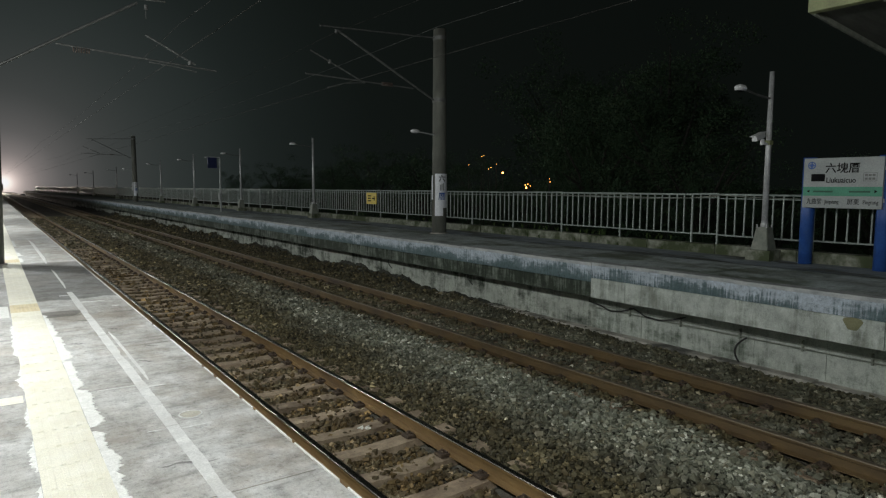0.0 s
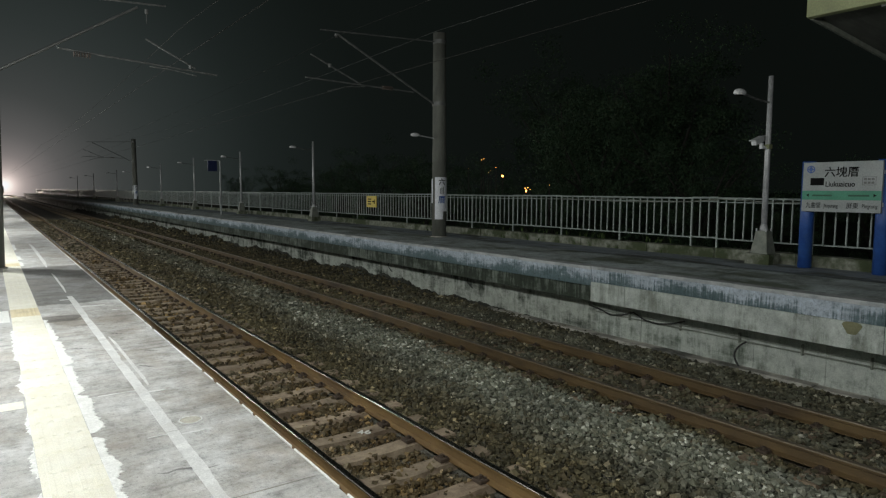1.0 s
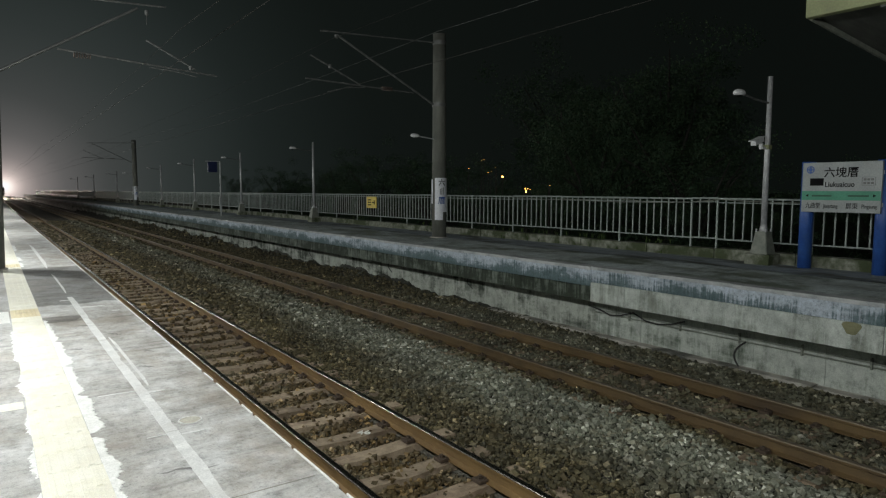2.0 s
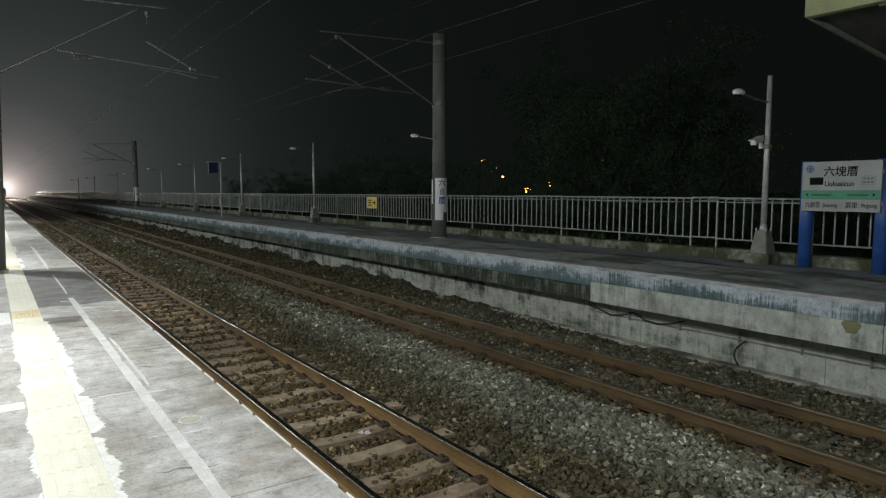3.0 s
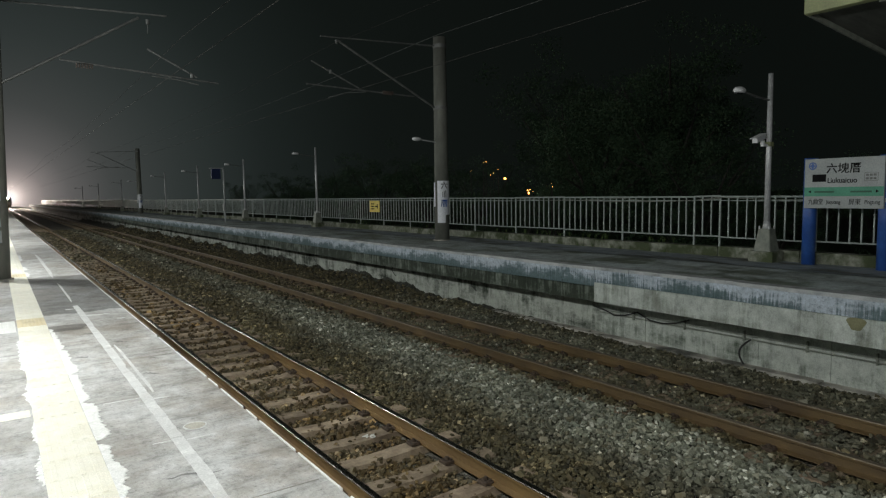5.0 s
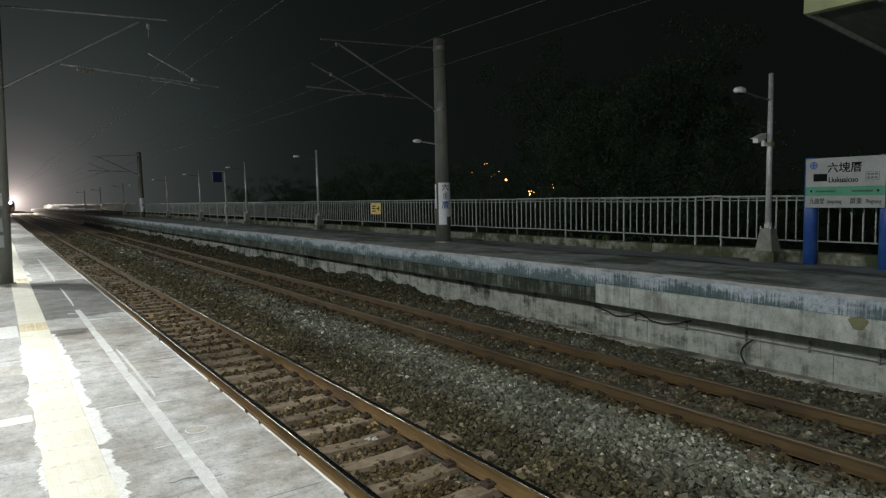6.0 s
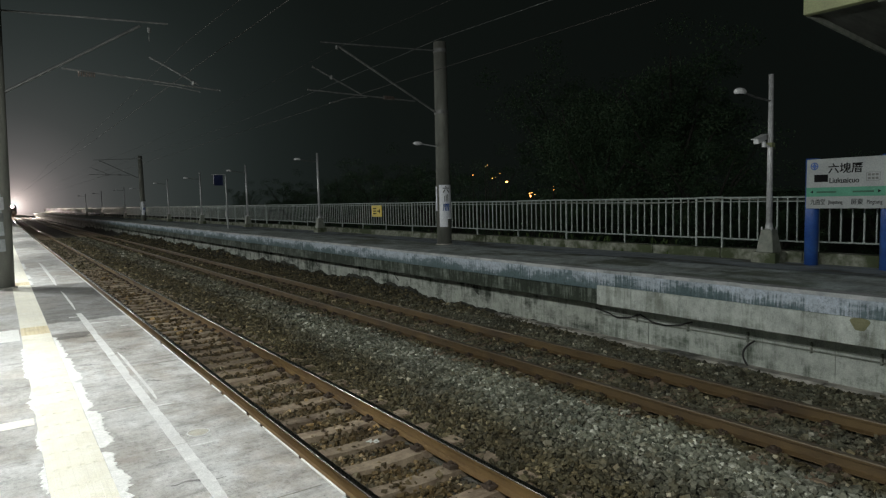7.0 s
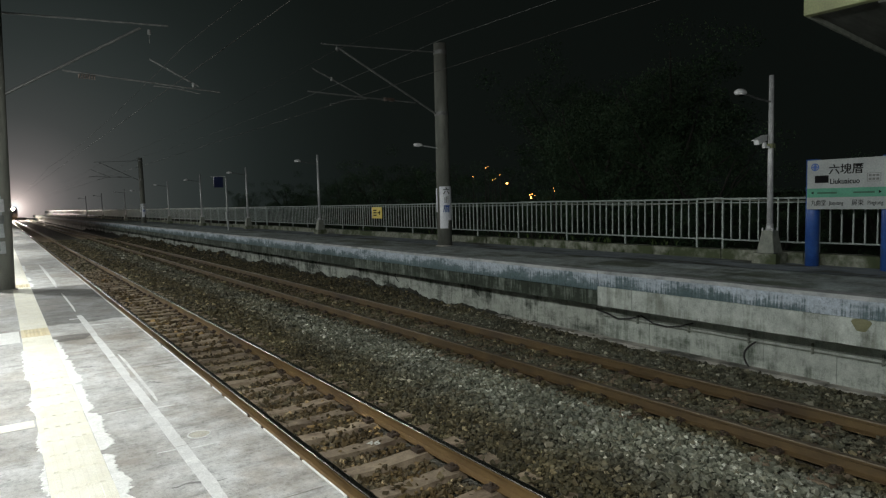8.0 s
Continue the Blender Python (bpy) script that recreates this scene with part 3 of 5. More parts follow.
def sleepers():
    base = thing("sleeper", "weathered brown concrete sleeper half sunk in ballast", "sleeper", (TRACK_1, SLEEPER_0, RAIL - 0.153), "sleepers")
    bm = bmesh.new()
    prof = [(-0.125, -0.16), (0.125, -0.16), (0.10, 0.0), (-0.10, 0.0)]
    n = 14
    rows = []
    for i in range(n + 1):
        u = -1.0 + 2.0 * i / n
        dip = -0.018 * math.exp(-(u / 0.35) ** 2)
        rows.append([bm.verts.new((u, px * (1.0 + 0.04 * math.sin(7 * u)), pz + (dip if pz == 0 else 0))) for px, pz in prof])
    for a, b in zip(rows, rows[1:]):
        for k in range(4):
            bm.faces.new((a[k], a[(k + 1) % 4], b[(k + 1) % 4], b[k]))
    bm.faces.new(rows[0])
    bm.faces.new(rows[-1][::-1])
    part("beam", bm, M["sleeper"], base)
    bm = bmesh.new()
    box(bm, -0.05, 0.05, -0.06, 0.06, 0.0, 0.035, 0.008)
    tube(bm, (0.0, 0.0, 0.03), (0.0, 0.0, 0.065), 0.022, 0.018, 6)
    tube(bm, (0.03, -0.045, 0.04), (0.03, 0.045, 0.04), 0.012, seg=6)
    clip = part("rail_clip", bm, M["clip"], base)
    me = clip.data
    offs = [s * 0.566 + d for s in (-1, 1) for d in (-0.105, 0.105)]
    clip.location = (offs[0], 0, 0)
    for o in offs[1:]:
        share("rail_clip", me, base, pose(o, 0, 0, 0, 0, 180 if o in offs[1::2] else 0))
    near, far = [], []
    for tr in (TRACK_1, TRACK_2):
        for k in range(-16, 750):
            y = SLEEPER_0 + SLEEPER_GAP * k
            if tr == TRACK_1 and k == 0:
                continue
            (near if k < 100 else far).append((tr, y))
    for tr, y in near:
        o = copy_thing(base, pose(tr + random.uniform(-0.03, 0.03), y + random.uniform(-0.015, 0.015), RAIL - 0.153, 0, 0, random.uniform(-0.8, 0.8)))
        if tr == TRACK_1 and abs(y - SLEEPER_0 - 2 * SLEEPER_GAP) < 0.01:
            chalked = o
    bm = bmesh.new()
    for tr, y in far:
        vs = [bm.verts.new((tr + sx, y + sy * (1 if z < -0.1 else 0.8), RAIL - 0.153 + z)) for z in (-0.16, 0.0) for sx, sy in ((-1, -0.125), (1, -0.125), (1, 0.125), (-1, 0.125))]
        for k in range(4):
            bm.faces.new((vs[k], vs[(k + 1) % 4], vs[4 + (k + 1) % 4], vs[4 + k]))
        bm.faces.new(vs[4:])
    tagged(part("distant_sleepers", bm, M["sleeper"]), "row of weathered concrete sleepers in the distance", "sleepers", kind="stuff")
    words("46", 0.15, M["chalk"], chalked, pose(0.20, -0.035, -0.004, 0, 0, -30), "chalk_mark")


ground()
mist_sheet()
ballast_bed()
rails()
sleepers()
GREY, BROWN = "loose grey and brown crushed ballast stones", "rust-stained brown ballast stones between the rails"
IN_0, IN_1 = TRACK_1 - 0.75, TRACK_1 + 0.70
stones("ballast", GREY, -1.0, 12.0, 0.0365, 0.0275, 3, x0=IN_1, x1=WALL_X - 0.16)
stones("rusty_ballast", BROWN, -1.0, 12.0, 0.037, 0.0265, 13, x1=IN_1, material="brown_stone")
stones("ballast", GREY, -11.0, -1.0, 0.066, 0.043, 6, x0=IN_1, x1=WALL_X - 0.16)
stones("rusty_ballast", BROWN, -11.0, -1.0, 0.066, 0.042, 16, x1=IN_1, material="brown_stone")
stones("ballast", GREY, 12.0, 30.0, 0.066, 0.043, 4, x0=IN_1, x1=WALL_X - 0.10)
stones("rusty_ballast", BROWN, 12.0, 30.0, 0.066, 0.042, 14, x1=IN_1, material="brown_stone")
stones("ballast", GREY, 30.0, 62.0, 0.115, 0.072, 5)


# ---- the camera's platform ----
def platform_1():
    p = thing("platform_1", "pale worn concrete railway platform", "platform", kind="structure")
    bm = bmesh.new()
    prof = [(-7.0, -1.6), (P1_EDGE - 0.12, -1.6), (P1_EDGE - 0.12, -0.22), (P1_EDGE, -0.20), (P1_EDGE, -0.012), (P1_EDGE - 0.012, 0.0), (-7.0, 0.0)]
    prism(bm, prof, -12, 190)
    part("slab", bm, M["p1_top"], p)
    # chipped pale nosing along the edge
    bm = bmesh.new()
    y = -3.0
    while y < 60:
        ln = random.uniform(0.10, 0.7)
        w = random.uniform(0.005, 0.013)
        box(bm, P1_EDGE - w, P1_EDGE + 0.003, y, y + ln, -0.03, 0.002)
        y += ln + random.uniform(0.0, 0.12)
    part("edge_nosing", bm, M["mortar"], p, "chipped white concrete nosing")
    return p


def ragged(bm, x_in, x_out, y0, y1, seed, z=0.004, step=0.035, rough=0.5, side=1):
    """A patch with one straight side at x_in and one torn side about x_out."""
    rng = random.Random(seed)
    n = max(3, int((y1 - y0) / step))
    prev = None
    for i in range(n + 1):
        y = y0 + (y1 - y0) * i / n
        w = (x_out - x_in) * (1.0 + rough * noise.noise((y * 2.1, seed, 0)) + 0.5 * rough * noise.noise((y * 9.0, seed, 3)) + rng.uniform(-0.12, 0.12))
        w *= min(1.0, 0.35 + 4.0 * min(i, n - i) / n)
        a = [bm.verts.new((x_in, y, 0.0)), bm.verts.new((x_in, y, z)), bm.verts.new((x_in + w, y, z)), bm.verts.new((x_in + w + side * 0.002, y, 0.0))]
        if prev:
            for k in range(3):
                bm.faces.new((prev[k], prev[k + 1], a[k + 1], a[k]))
        prev = a


def torn(bm, x0, side, y0, y1, w0, w1, seed, z=0.004):
    """A smear of mortar with one straight side and one finely torn side."""
    n = max(4, int((y1 - y0) / 0.009))
    prev = None
    for i in range(n + 1):
        u = i / n
        y = y0 + (y1 - y0) * u
        w = w0 + (w1 - w0) * u
        d = w + 0.030 * noise.noise((y * 3.0, seed, 0)) + 0.030 * noise.noise((y * 11.0, seed, 3)) + 0.024 * noise.noise((y * 41.0, seed, 5))
        d = max(0.003, d * min(1.0, 0.25 + 30.0 * min(u, 1 - u) * (y1 - y0) / 3))
        a = [bm.verts.new((x0 + side * e, y, h)) for e, h in ((0.0, 0.0), (0.0, z), (max(0.001, d - 0.006), z), (d, 0.0))]
        if prev:
            for k in range(3):
                bm.faces.new((prev[k], prev[k + 1], a[k + 1], a[k]))
        prev = a


STRIP_0, STRIP_1 = 0.125, 0.425


def platform_1_details(p):
    # tactile tiles with raised guide bars
    bm = bmesh.new()
    box(bm, 0.001, 0.2975, 0.002, 0.2965, 0.0, 0.006, 0.001)
    for k in range(4):
        x = 0.048 + 0.0667 * k
        box(bm, x - 0.014, x + 0.014, 0.012, 0.284, 0.005, 0.0105, 0.002)
    tile = part("tactile_tile", bm, M["tile"], p, "cream yellow tactile guide tile with raised bars")
    bm = bmesh.new()
    box(bm, 0.001, 0.2975, 0.002, 0.2965, 0.0, 0.006, 0.001)
    for i in range(6):
        for j in range(6):
            tube(bm, (0.048 + 0.04 * i, 0.048 + 0.04 * j, 0.005), (0.048 + 0.04 * i, 0.048 + 0.04 * j, 0.010), 0.012, 0.009, 8)
    dots = part("tactile_tile", bm, M["tile_dots"], p, "cream yellow tactile tile with raised dots")
    y0 = 3.905 - 0.3 * 14
    first, first_dot = True, True
    for k in range(190):
        y = y0 + 0.3 * k
        dotted = k in (31, 32, 51, 52)
        src = dots if dotted else tile
        at = pose(STRIP_0 + random.uniform(-0.002, 0.002), y, random.uniform(-0.0006, 0.0006), 0, 0, random.uniform(-0.1, 0.1))
        if dotted and first_dot:
            dots.matrix_local, first_dot = at, False
        elif not dotted and first:
            tile.matrix_local, first = at, False
        else:
            share("tactile_tile", src.data, p, at)
    # torn mortar along both sides of the strip
    bm = bmesh.new()
    rng = random.Random(5)
    for ya, yb, w0, w1 in ((0.4, 1.9, 0.06, 0.07), (1.95, 3.2, 0.07, 0.05), (3.2, 4.36, 0.040, 0.072), (4.44, 5.35, 0.095, 0.070), (5.35, 6.3, 0.058, 0.070),
                           (6.3, 7.4, 0.082, 0.070), (7.4, 8.7, 0.068, 0.03), (15.0, 15.9, 0.06, 0.05), (16.4, 17.3, 0.08, 0.05), (19.0, 21.0, 0.05, 0.06)):
        torn(bm, STRIP_1, 1, ya, yb, w0, w1, rng.randint(0, 999))
    for ya, yb, w0, w1 in ((0.5, 1.6, 0.03, 0.02), (1.8, 3.1, 0.02, 0.02), (3.3, 3.7, 0.02, 0.015), (3.9, 4.4, 0.03, 0.012), (4.6, 5.1, 0.010, 0.015), (5.5, 6.2, 0.02, 0.012),
                           (6.7, 8.2, 0.022, 0.025)):
        torn(bm, STRIP_0, -1, ya, yb, w0, w1, rng.randint(0, 999))
    torn(bm, STRIP_0 - 0.015, -1, 8.72, 9.55, 0.9, 1.1, 17)
    part("mortar_patch", bm, M["mortar"], p, "torn white mortar beside the tactile strip")
    bm = bmesh.new()
    torn(bm, STRIP_0 - 0.015, -1, 5.22, 5.40, 1.1, 1.1, 17)
    part("cross_strip", bm, M["tile"], p, "cream cross strip leading to the tactile tiles")
    # worn safety line and stray paint lines
    bm = bmesh.new()
    y = 0.5
    while y < 10.3:
        ln = min(rng.uniform(1.5, 3.2), 10.4 - y)
        n = int(ln / 0.03)
        prev = None
        for i in range(n + 1):
            yy = y + ln * i / n
            e0, e1 = 0.004 * noise.noise((yy * 5, 1.3, 0)), 0.004 * noise.noise((yy * 6, 7.7, 0)) + 0.006 * noise.noise((yy * 30, 2.7, 0))
            e0 += 0.012
            e1 += 0.012 - 0.03 * max(0.0, noise.noise((yy * 1.7, 9.1, 0)) - 0.25)
            a = [bm.verts.new((0.80 + e0, yy, 0.0)), bm.verts.new((0.801 + e0, yy, 0.003)), bm.verts.new((0.872 + e1, yy, 0.003)), bm.verts.new((0.873 + e1, yy, 0.0))]
            if prev:
                for k in range(3):
                    bm.faces.new((prev[k], prev[k + 1], a[k + 1], a[k]))
            prev = a
        y += ln + rng.uniform(0.0, 0.03)
    part("safety_line", bm, M["line"], p, "worn white painted safety line")
    for ya, yb, xa, w in ((5.3, 7.3, 0.915, 0.024), (9.35, 9.42, 0.85, 0.28), (5.10, 5.14, 0.88, 0.14), (4.10, 4.125, 0.89, 0.14), (4.15, 4.168, 0.70, 0.10), (10.8, 13.4, 0.83, 0.03), (14.5, 21.0, 0.82, 0.06), (10.05, 10.12, 0.70, 0.12), (5.2, 5.22, 0.56, 0.3), (8.9, 8.95, 1.18, 0.07)):
        bm = bmesh.new()
        ragged(bm, xa, xa + w, ya, yb, int(ya * 10), z=0.0045, rough=0.25, step=0.02)
        part("paint_mark", bm, M["line"], p)
    # darker stretch of concrete; its tone also holds the shade at the far end
    bm = bmesh.new()
    sheet(bm, 12, 60, lambda u, v: (STRIP_1 + 0.005 + (P1_EDGE - 0.03 - STRIP_1) * u + 0.012 * noise.noise((v * 40, u, 0)),
                                    9.75 + 4.85 * v + (0.16 * noise.noise((u * 4, 3.3, v)) + 0.05 * noise.noise((u * 19, 1.3, v))), 0.0025))
    part("dark_shaded_slab", bm, M["p1_dark"], p, "darker stretch of concrete with some shade painted in")
    bm = bmesh.new()
    vs = [bm.verts.new((0.60 + 0.21 * math.cos(q) * (1 + 0.2 * math.sin(3 * q)), 8.65 + 0.26 * math.sin(q) * (1 + 0.25 * math.cos(2 * q)), 0.0028)) for q in [2 * math.pi * i / 26 for i in range(26)]]
    bm.faces.new(vs)
    part("dark_spot", bm, M["p1_dark"], p, "dark spot on the concrete")
    # pour joints across the slab
    for y in (3.1, 6.55, 10.9, 16.4, 19.5):
        bm = bmesh.new()
        box(bm, STRIP_1 + 0.2, P1_EDGE - 0.05, y, y + 0.008, -0.004, 0.0012)
        part("pour_joint", bm, M["footing"], p)
    # small ring-shaped cover
    bm = bmesh.new()
    n = 28
    ring = []
    for i in range(n):
        a = 2 * math.pi * i / n
        wob = 0.003 * math.sin(3 * a + 0.8)
        ring.append([bm.verts.new((0.995 + r * math.cos(a), 4.345 + r * math.sin(a), z)) for r, z in ((0.075, 0.0), (0.074, 0.004), (0.067 + wob, 0.004), (0.066 + wob, 0.0))])
    for i in range(n):
        for k in range(3):
            bm.faces.new((ring[i][k], ring[(i + 1) % n][k], ring[(i + 1) % n][k + 1], ring[i][k + 1]))
    part("drain_ring", bm, M["line"], p, "small round pale drain ring")
    bm = bmesh.new()
    tube(bm, (0.995, 4.345, -0.01), (0.995, 4.345, 0.002), 0.064, seg=24)
    part("drain_cover", bm, M["cover"], p, "dull tan drain cover")
    # dark scuffs and hairline cracks
    for xa, xb, ya, yb, w in ((1.01, 1.27, 10.46, 10.02, 0.10), (0.66, 0.99, 8.16, 7.99, 0.05), (0.93, 1.06, 7.50, 7.38, 0.05), (0.95, 1.08, 5.95, 5.84, 0.04),
                              (0.52, 0.70, 6.95, 6.85, 0.03), (0.60, 0.64, 12.5, 10.2, 0.03), (1.10, 1.22, 6.5, 6.4, 0.03), (0.62, 0.95, 3.62, 3.52, 0.02)):
        bm = bmesh.new()
        prev = None
        for i in range(15):
            u = i / 14
            x, y = xa + (xb - xa) * u, ya + (yb - ya) * u + 0.03 * noise.noise((u * 5, xa * 9, ya))
            h = w * math.sin(math.pi * min(0.97, max(0.03, u))) * (0.6 + 0.6 * noise.noise((u * 9, ya, 1.0)))
            across = (0.0, h) if abs(xb - xa) > 0.1 else (h, 0.0)
            a = [bm.verts.new((x - across[0], y - across[1], 0.0022)), bm.verts.new((x + across[0], y + across[1], 0.0022))]
            if prev:
                bm.faces.new((prev[0], prev[1], a[1], a[0]))
            prev = a
        part("dark_scuff", bm, M["p1_dark"], p)


def canopy_1():
    """Unseen roof behind and beside the camera, added to carry the tube lamps lighting the platform."""
    c = thing("canopy", "unseen sheet metal canopy added over the platform to carry the lamps", "canopy", (0, 0, 0), kind="structure")
    bm = bmesh.new()
    box(bm, -6.6, -0.62, -12, 70, LAMP_Z + 0.16, LAMP_Z + 0.24)
    part("roof_sheet", bm, M["roof"], c)
    for y in range(-9, 70, 6):
        bm = bmesh.new()
        box(bm, -6.5, -0.7, y - 0.06, y + 0.06, LAMP_Z + 0.04, LAMP_Z + 0.158)
        part("rafter", bm, M["arm"], c)
    # wall out of view, added to close the space under the roof
    bm = bmesh.new()
    box(bm, -7.0, -6.7, -12, 70, 0.0, LAMP_Z + 0.24)
    tagged(part("unseen_wall", bm, M["wall"]), "plain concrete wall, unseen, added behind the platform", "wall", kind="structure")
    for y in LAMP_YS:
        t = thing("tube_lamp", "lit white fluorescent tube lamp under the canopy", "lamp", (LAMP_X, y, LAMP_Z), "tube lamps")
        bm = bmesh.new()
        box(bm, -0.1, 0.1, -0.68, 0.68, 0.0, 0.06, 0.01)
        box(bm, -0.02, 0.02, -0.5, -0.46, 0.06, 0.16)
        box(bm, -0.02, 0.02, 0.46, 0.5, 0.06, 0.16)
        part("housing", bm, M["white"], t)
        bm = bmesh.new()
        for sx in (-0.05, 0.05):
            tube(bm, (sx, -0.62, -0.018), (sx, 0.62, -0.018), 0.016)
        part("tube", bm, M["tube"], t)


# ---- the opposite platform ----
def platform_2():
    p = thing("platform_2", "opposite concrete platform with a streaked grey lip", "platform", kind="structure")
    back = 11.95
    bm = bmesh.new()
    prism(bm, [(WALL_X + 0.10, -1.6), (back, -1.6), (back, P2 - 0.02), (WALL_X + 0.10, P2 - 0.02)], -12, 229)
    part("core", bm, M["wall"], p)
    bm = bmesh.new()
    sheet(bm, 16, 160, lambda u, v: (P2_EDGE + 0.16 + (back - P2_EDGE - 0.16) * u, -12 + 241 * v ** 1.6, P2 + 0.012 * noise.noise((u * 6, v * 90, 0.3))))
    part("paving", bm, M["p2_top"], p, "brown-stained concrete paving")
    bm = bmesh.new()
    sheet(bm, 8, 160, lambda u, v: (10.28 + 0.05 * noise.noise((v * 160, 2.2, 0)) * (1 - u) + (FENCE_X - 0.17 - 10.28) * u, -12 + 150 * v, P2 + 0.016 + 0.003 * noise.noise((u * 6, v * 60, 0.3))))
    part("smooth_strip", bm, M["p2_strip"], p, "smooth blue-grey paved strip beside the kerb")
    # kerb-stone cap along the edge, the streaked lip under it, and what carries it
    step_y = 7.46
    y, k = -10.0, 0
    rng = random.Random(11)
    while y < 222:
        ln = 1.86 if y < 90 else 8.0
        if y < step_y < y + ln:
            ln = step_y - y
        top = P2 + rng.uniform(-0.008, 0.008)
        bm = bmesh.new()
        off = rng.uniform(-0.006, 0.006)
        box(bm, P2_EDGE + off - 0.012, P2_EDGE + 0.20, y + 0.003, y + ln - 0.003, top - 0.045, top + 0.01, 0.006)
        part("cap_stone", bm, M["p2_cap"], p)
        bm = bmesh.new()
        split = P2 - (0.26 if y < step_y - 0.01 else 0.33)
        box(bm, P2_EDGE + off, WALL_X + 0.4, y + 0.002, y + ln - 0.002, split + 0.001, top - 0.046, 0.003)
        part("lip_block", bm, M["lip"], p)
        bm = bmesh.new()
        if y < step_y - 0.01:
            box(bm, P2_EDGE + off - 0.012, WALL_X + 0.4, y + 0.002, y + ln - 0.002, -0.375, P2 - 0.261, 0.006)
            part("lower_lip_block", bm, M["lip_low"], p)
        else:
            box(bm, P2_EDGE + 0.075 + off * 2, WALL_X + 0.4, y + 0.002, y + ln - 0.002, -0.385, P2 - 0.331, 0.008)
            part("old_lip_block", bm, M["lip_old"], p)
        y += ln
    # wall blocks under the lip with open joints, on a footing
    bm = bmesh.new()
    box(bm, 0.0, 0.14, 0.002, 0.990, 0.0, 0.72, 0.004)
    blk = part("wall_block", bm, M["wall"], p)
    old_mesh = blk.data.copy()
    old_mesh.materials.clear()
    old_mesh.materials.append(M["wall_old"])
    for j in range(96):
        at = pose(WALL_X + rng.uniform(-0.010, 0.010), -8.0 + 0.992 * j, -1.14 + rng.uniform(-0.004, 0.004), 0, 0, rng.uniform(-0.3, 0.3))
        if j == 0:
            blk.matrix_local = at
        else:
            share("wall_block", old_mesh if j > 15 else blk.data, p, at)
    bm = bmesh.new()
    prism(bm, [(WALL_X + 0.01, -1.6), (WALL_X + 0.15, -1.6), (WALL_X + 0.15, -0.38), (WALL_X + 0.01, -0.38)], 87.3, 229)
    part("far_wall", bm, M["wall_old"], p)
    y = -8.0
    while y < 60:
        ln = rng.uniform(1.4, 2.6)
        bm = bmesh.new()
        box(bm, WALL_X - 0.20 + rng.uniform(-0.02, 0.02), WALL_X + 0.05, y, y + ln - 0.01, -1.4, -1.06 + rng.uniform(-0.025, 0.015), 0.012)
        part("footing_block", bm, M["footing"], p)
        y += ln
    # black bank heaped against the foot of the wall
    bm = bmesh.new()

    def wall_side(u, v):
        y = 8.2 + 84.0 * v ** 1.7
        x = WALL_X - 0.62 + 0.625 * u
        return (x, y, -1.145 + float(bank_rise(x, y)) + u * 0.05 * noise.noise((u * 7, y * 5.0, 2.2)) + u * 0.03 * noise.noise((u * 20, y * 14.0, 5.2)))
    sheet(bm, 8, 900, wall_side)
    part("dark_bank", bm, M["bank"], p, "black bank heaped along the wall's foot")
    # brown patch on the lip
    bm = bmesh.new()
    vs = [bm.verts.new((P2_EDGE - 0.021, 3.36 + 0.095 * math.cos(a) * (1 + 0.22 * math.sin(3 * a) + 0.25 * max(0.0, math.sin(a))), -0.115 + 0.09 * math.sin(a) * (1 + 0.15 * math.cos(2 * a)))) for a in [2 * math.pi * i / 18 for i in range(18)]]
    f = bm.faces.new(vs)
    r = bmesh.ops.extrude_face_region(bm, geom=[f])
    for v in r["geom"]:
        if isinstance(v, bmesh.types.BMVert):
            v.co.x += 0.012
    part("mortar_patch", bm, M["patch"], p, "brown mortar patch on the lip")
    # kerb that carries the fence
    y = -9.0
    while y < 218:
        ln = rng.uniform(1.5, 2.3) if y < 60 else 12.0
        bm = bmesh.new()
        box(bm, FENCE_X - 0.16 + rng.uniform(-0.015, 0.015), FENCE_X + 0.12, y, y + ln - 0.012, P2 - 0.1, KERB_TOP + rng.uniform(-0.015, 0.012), 0.014)
        part("kerb_stone", bm, M["kerb"], p)
        y += ln
    return p


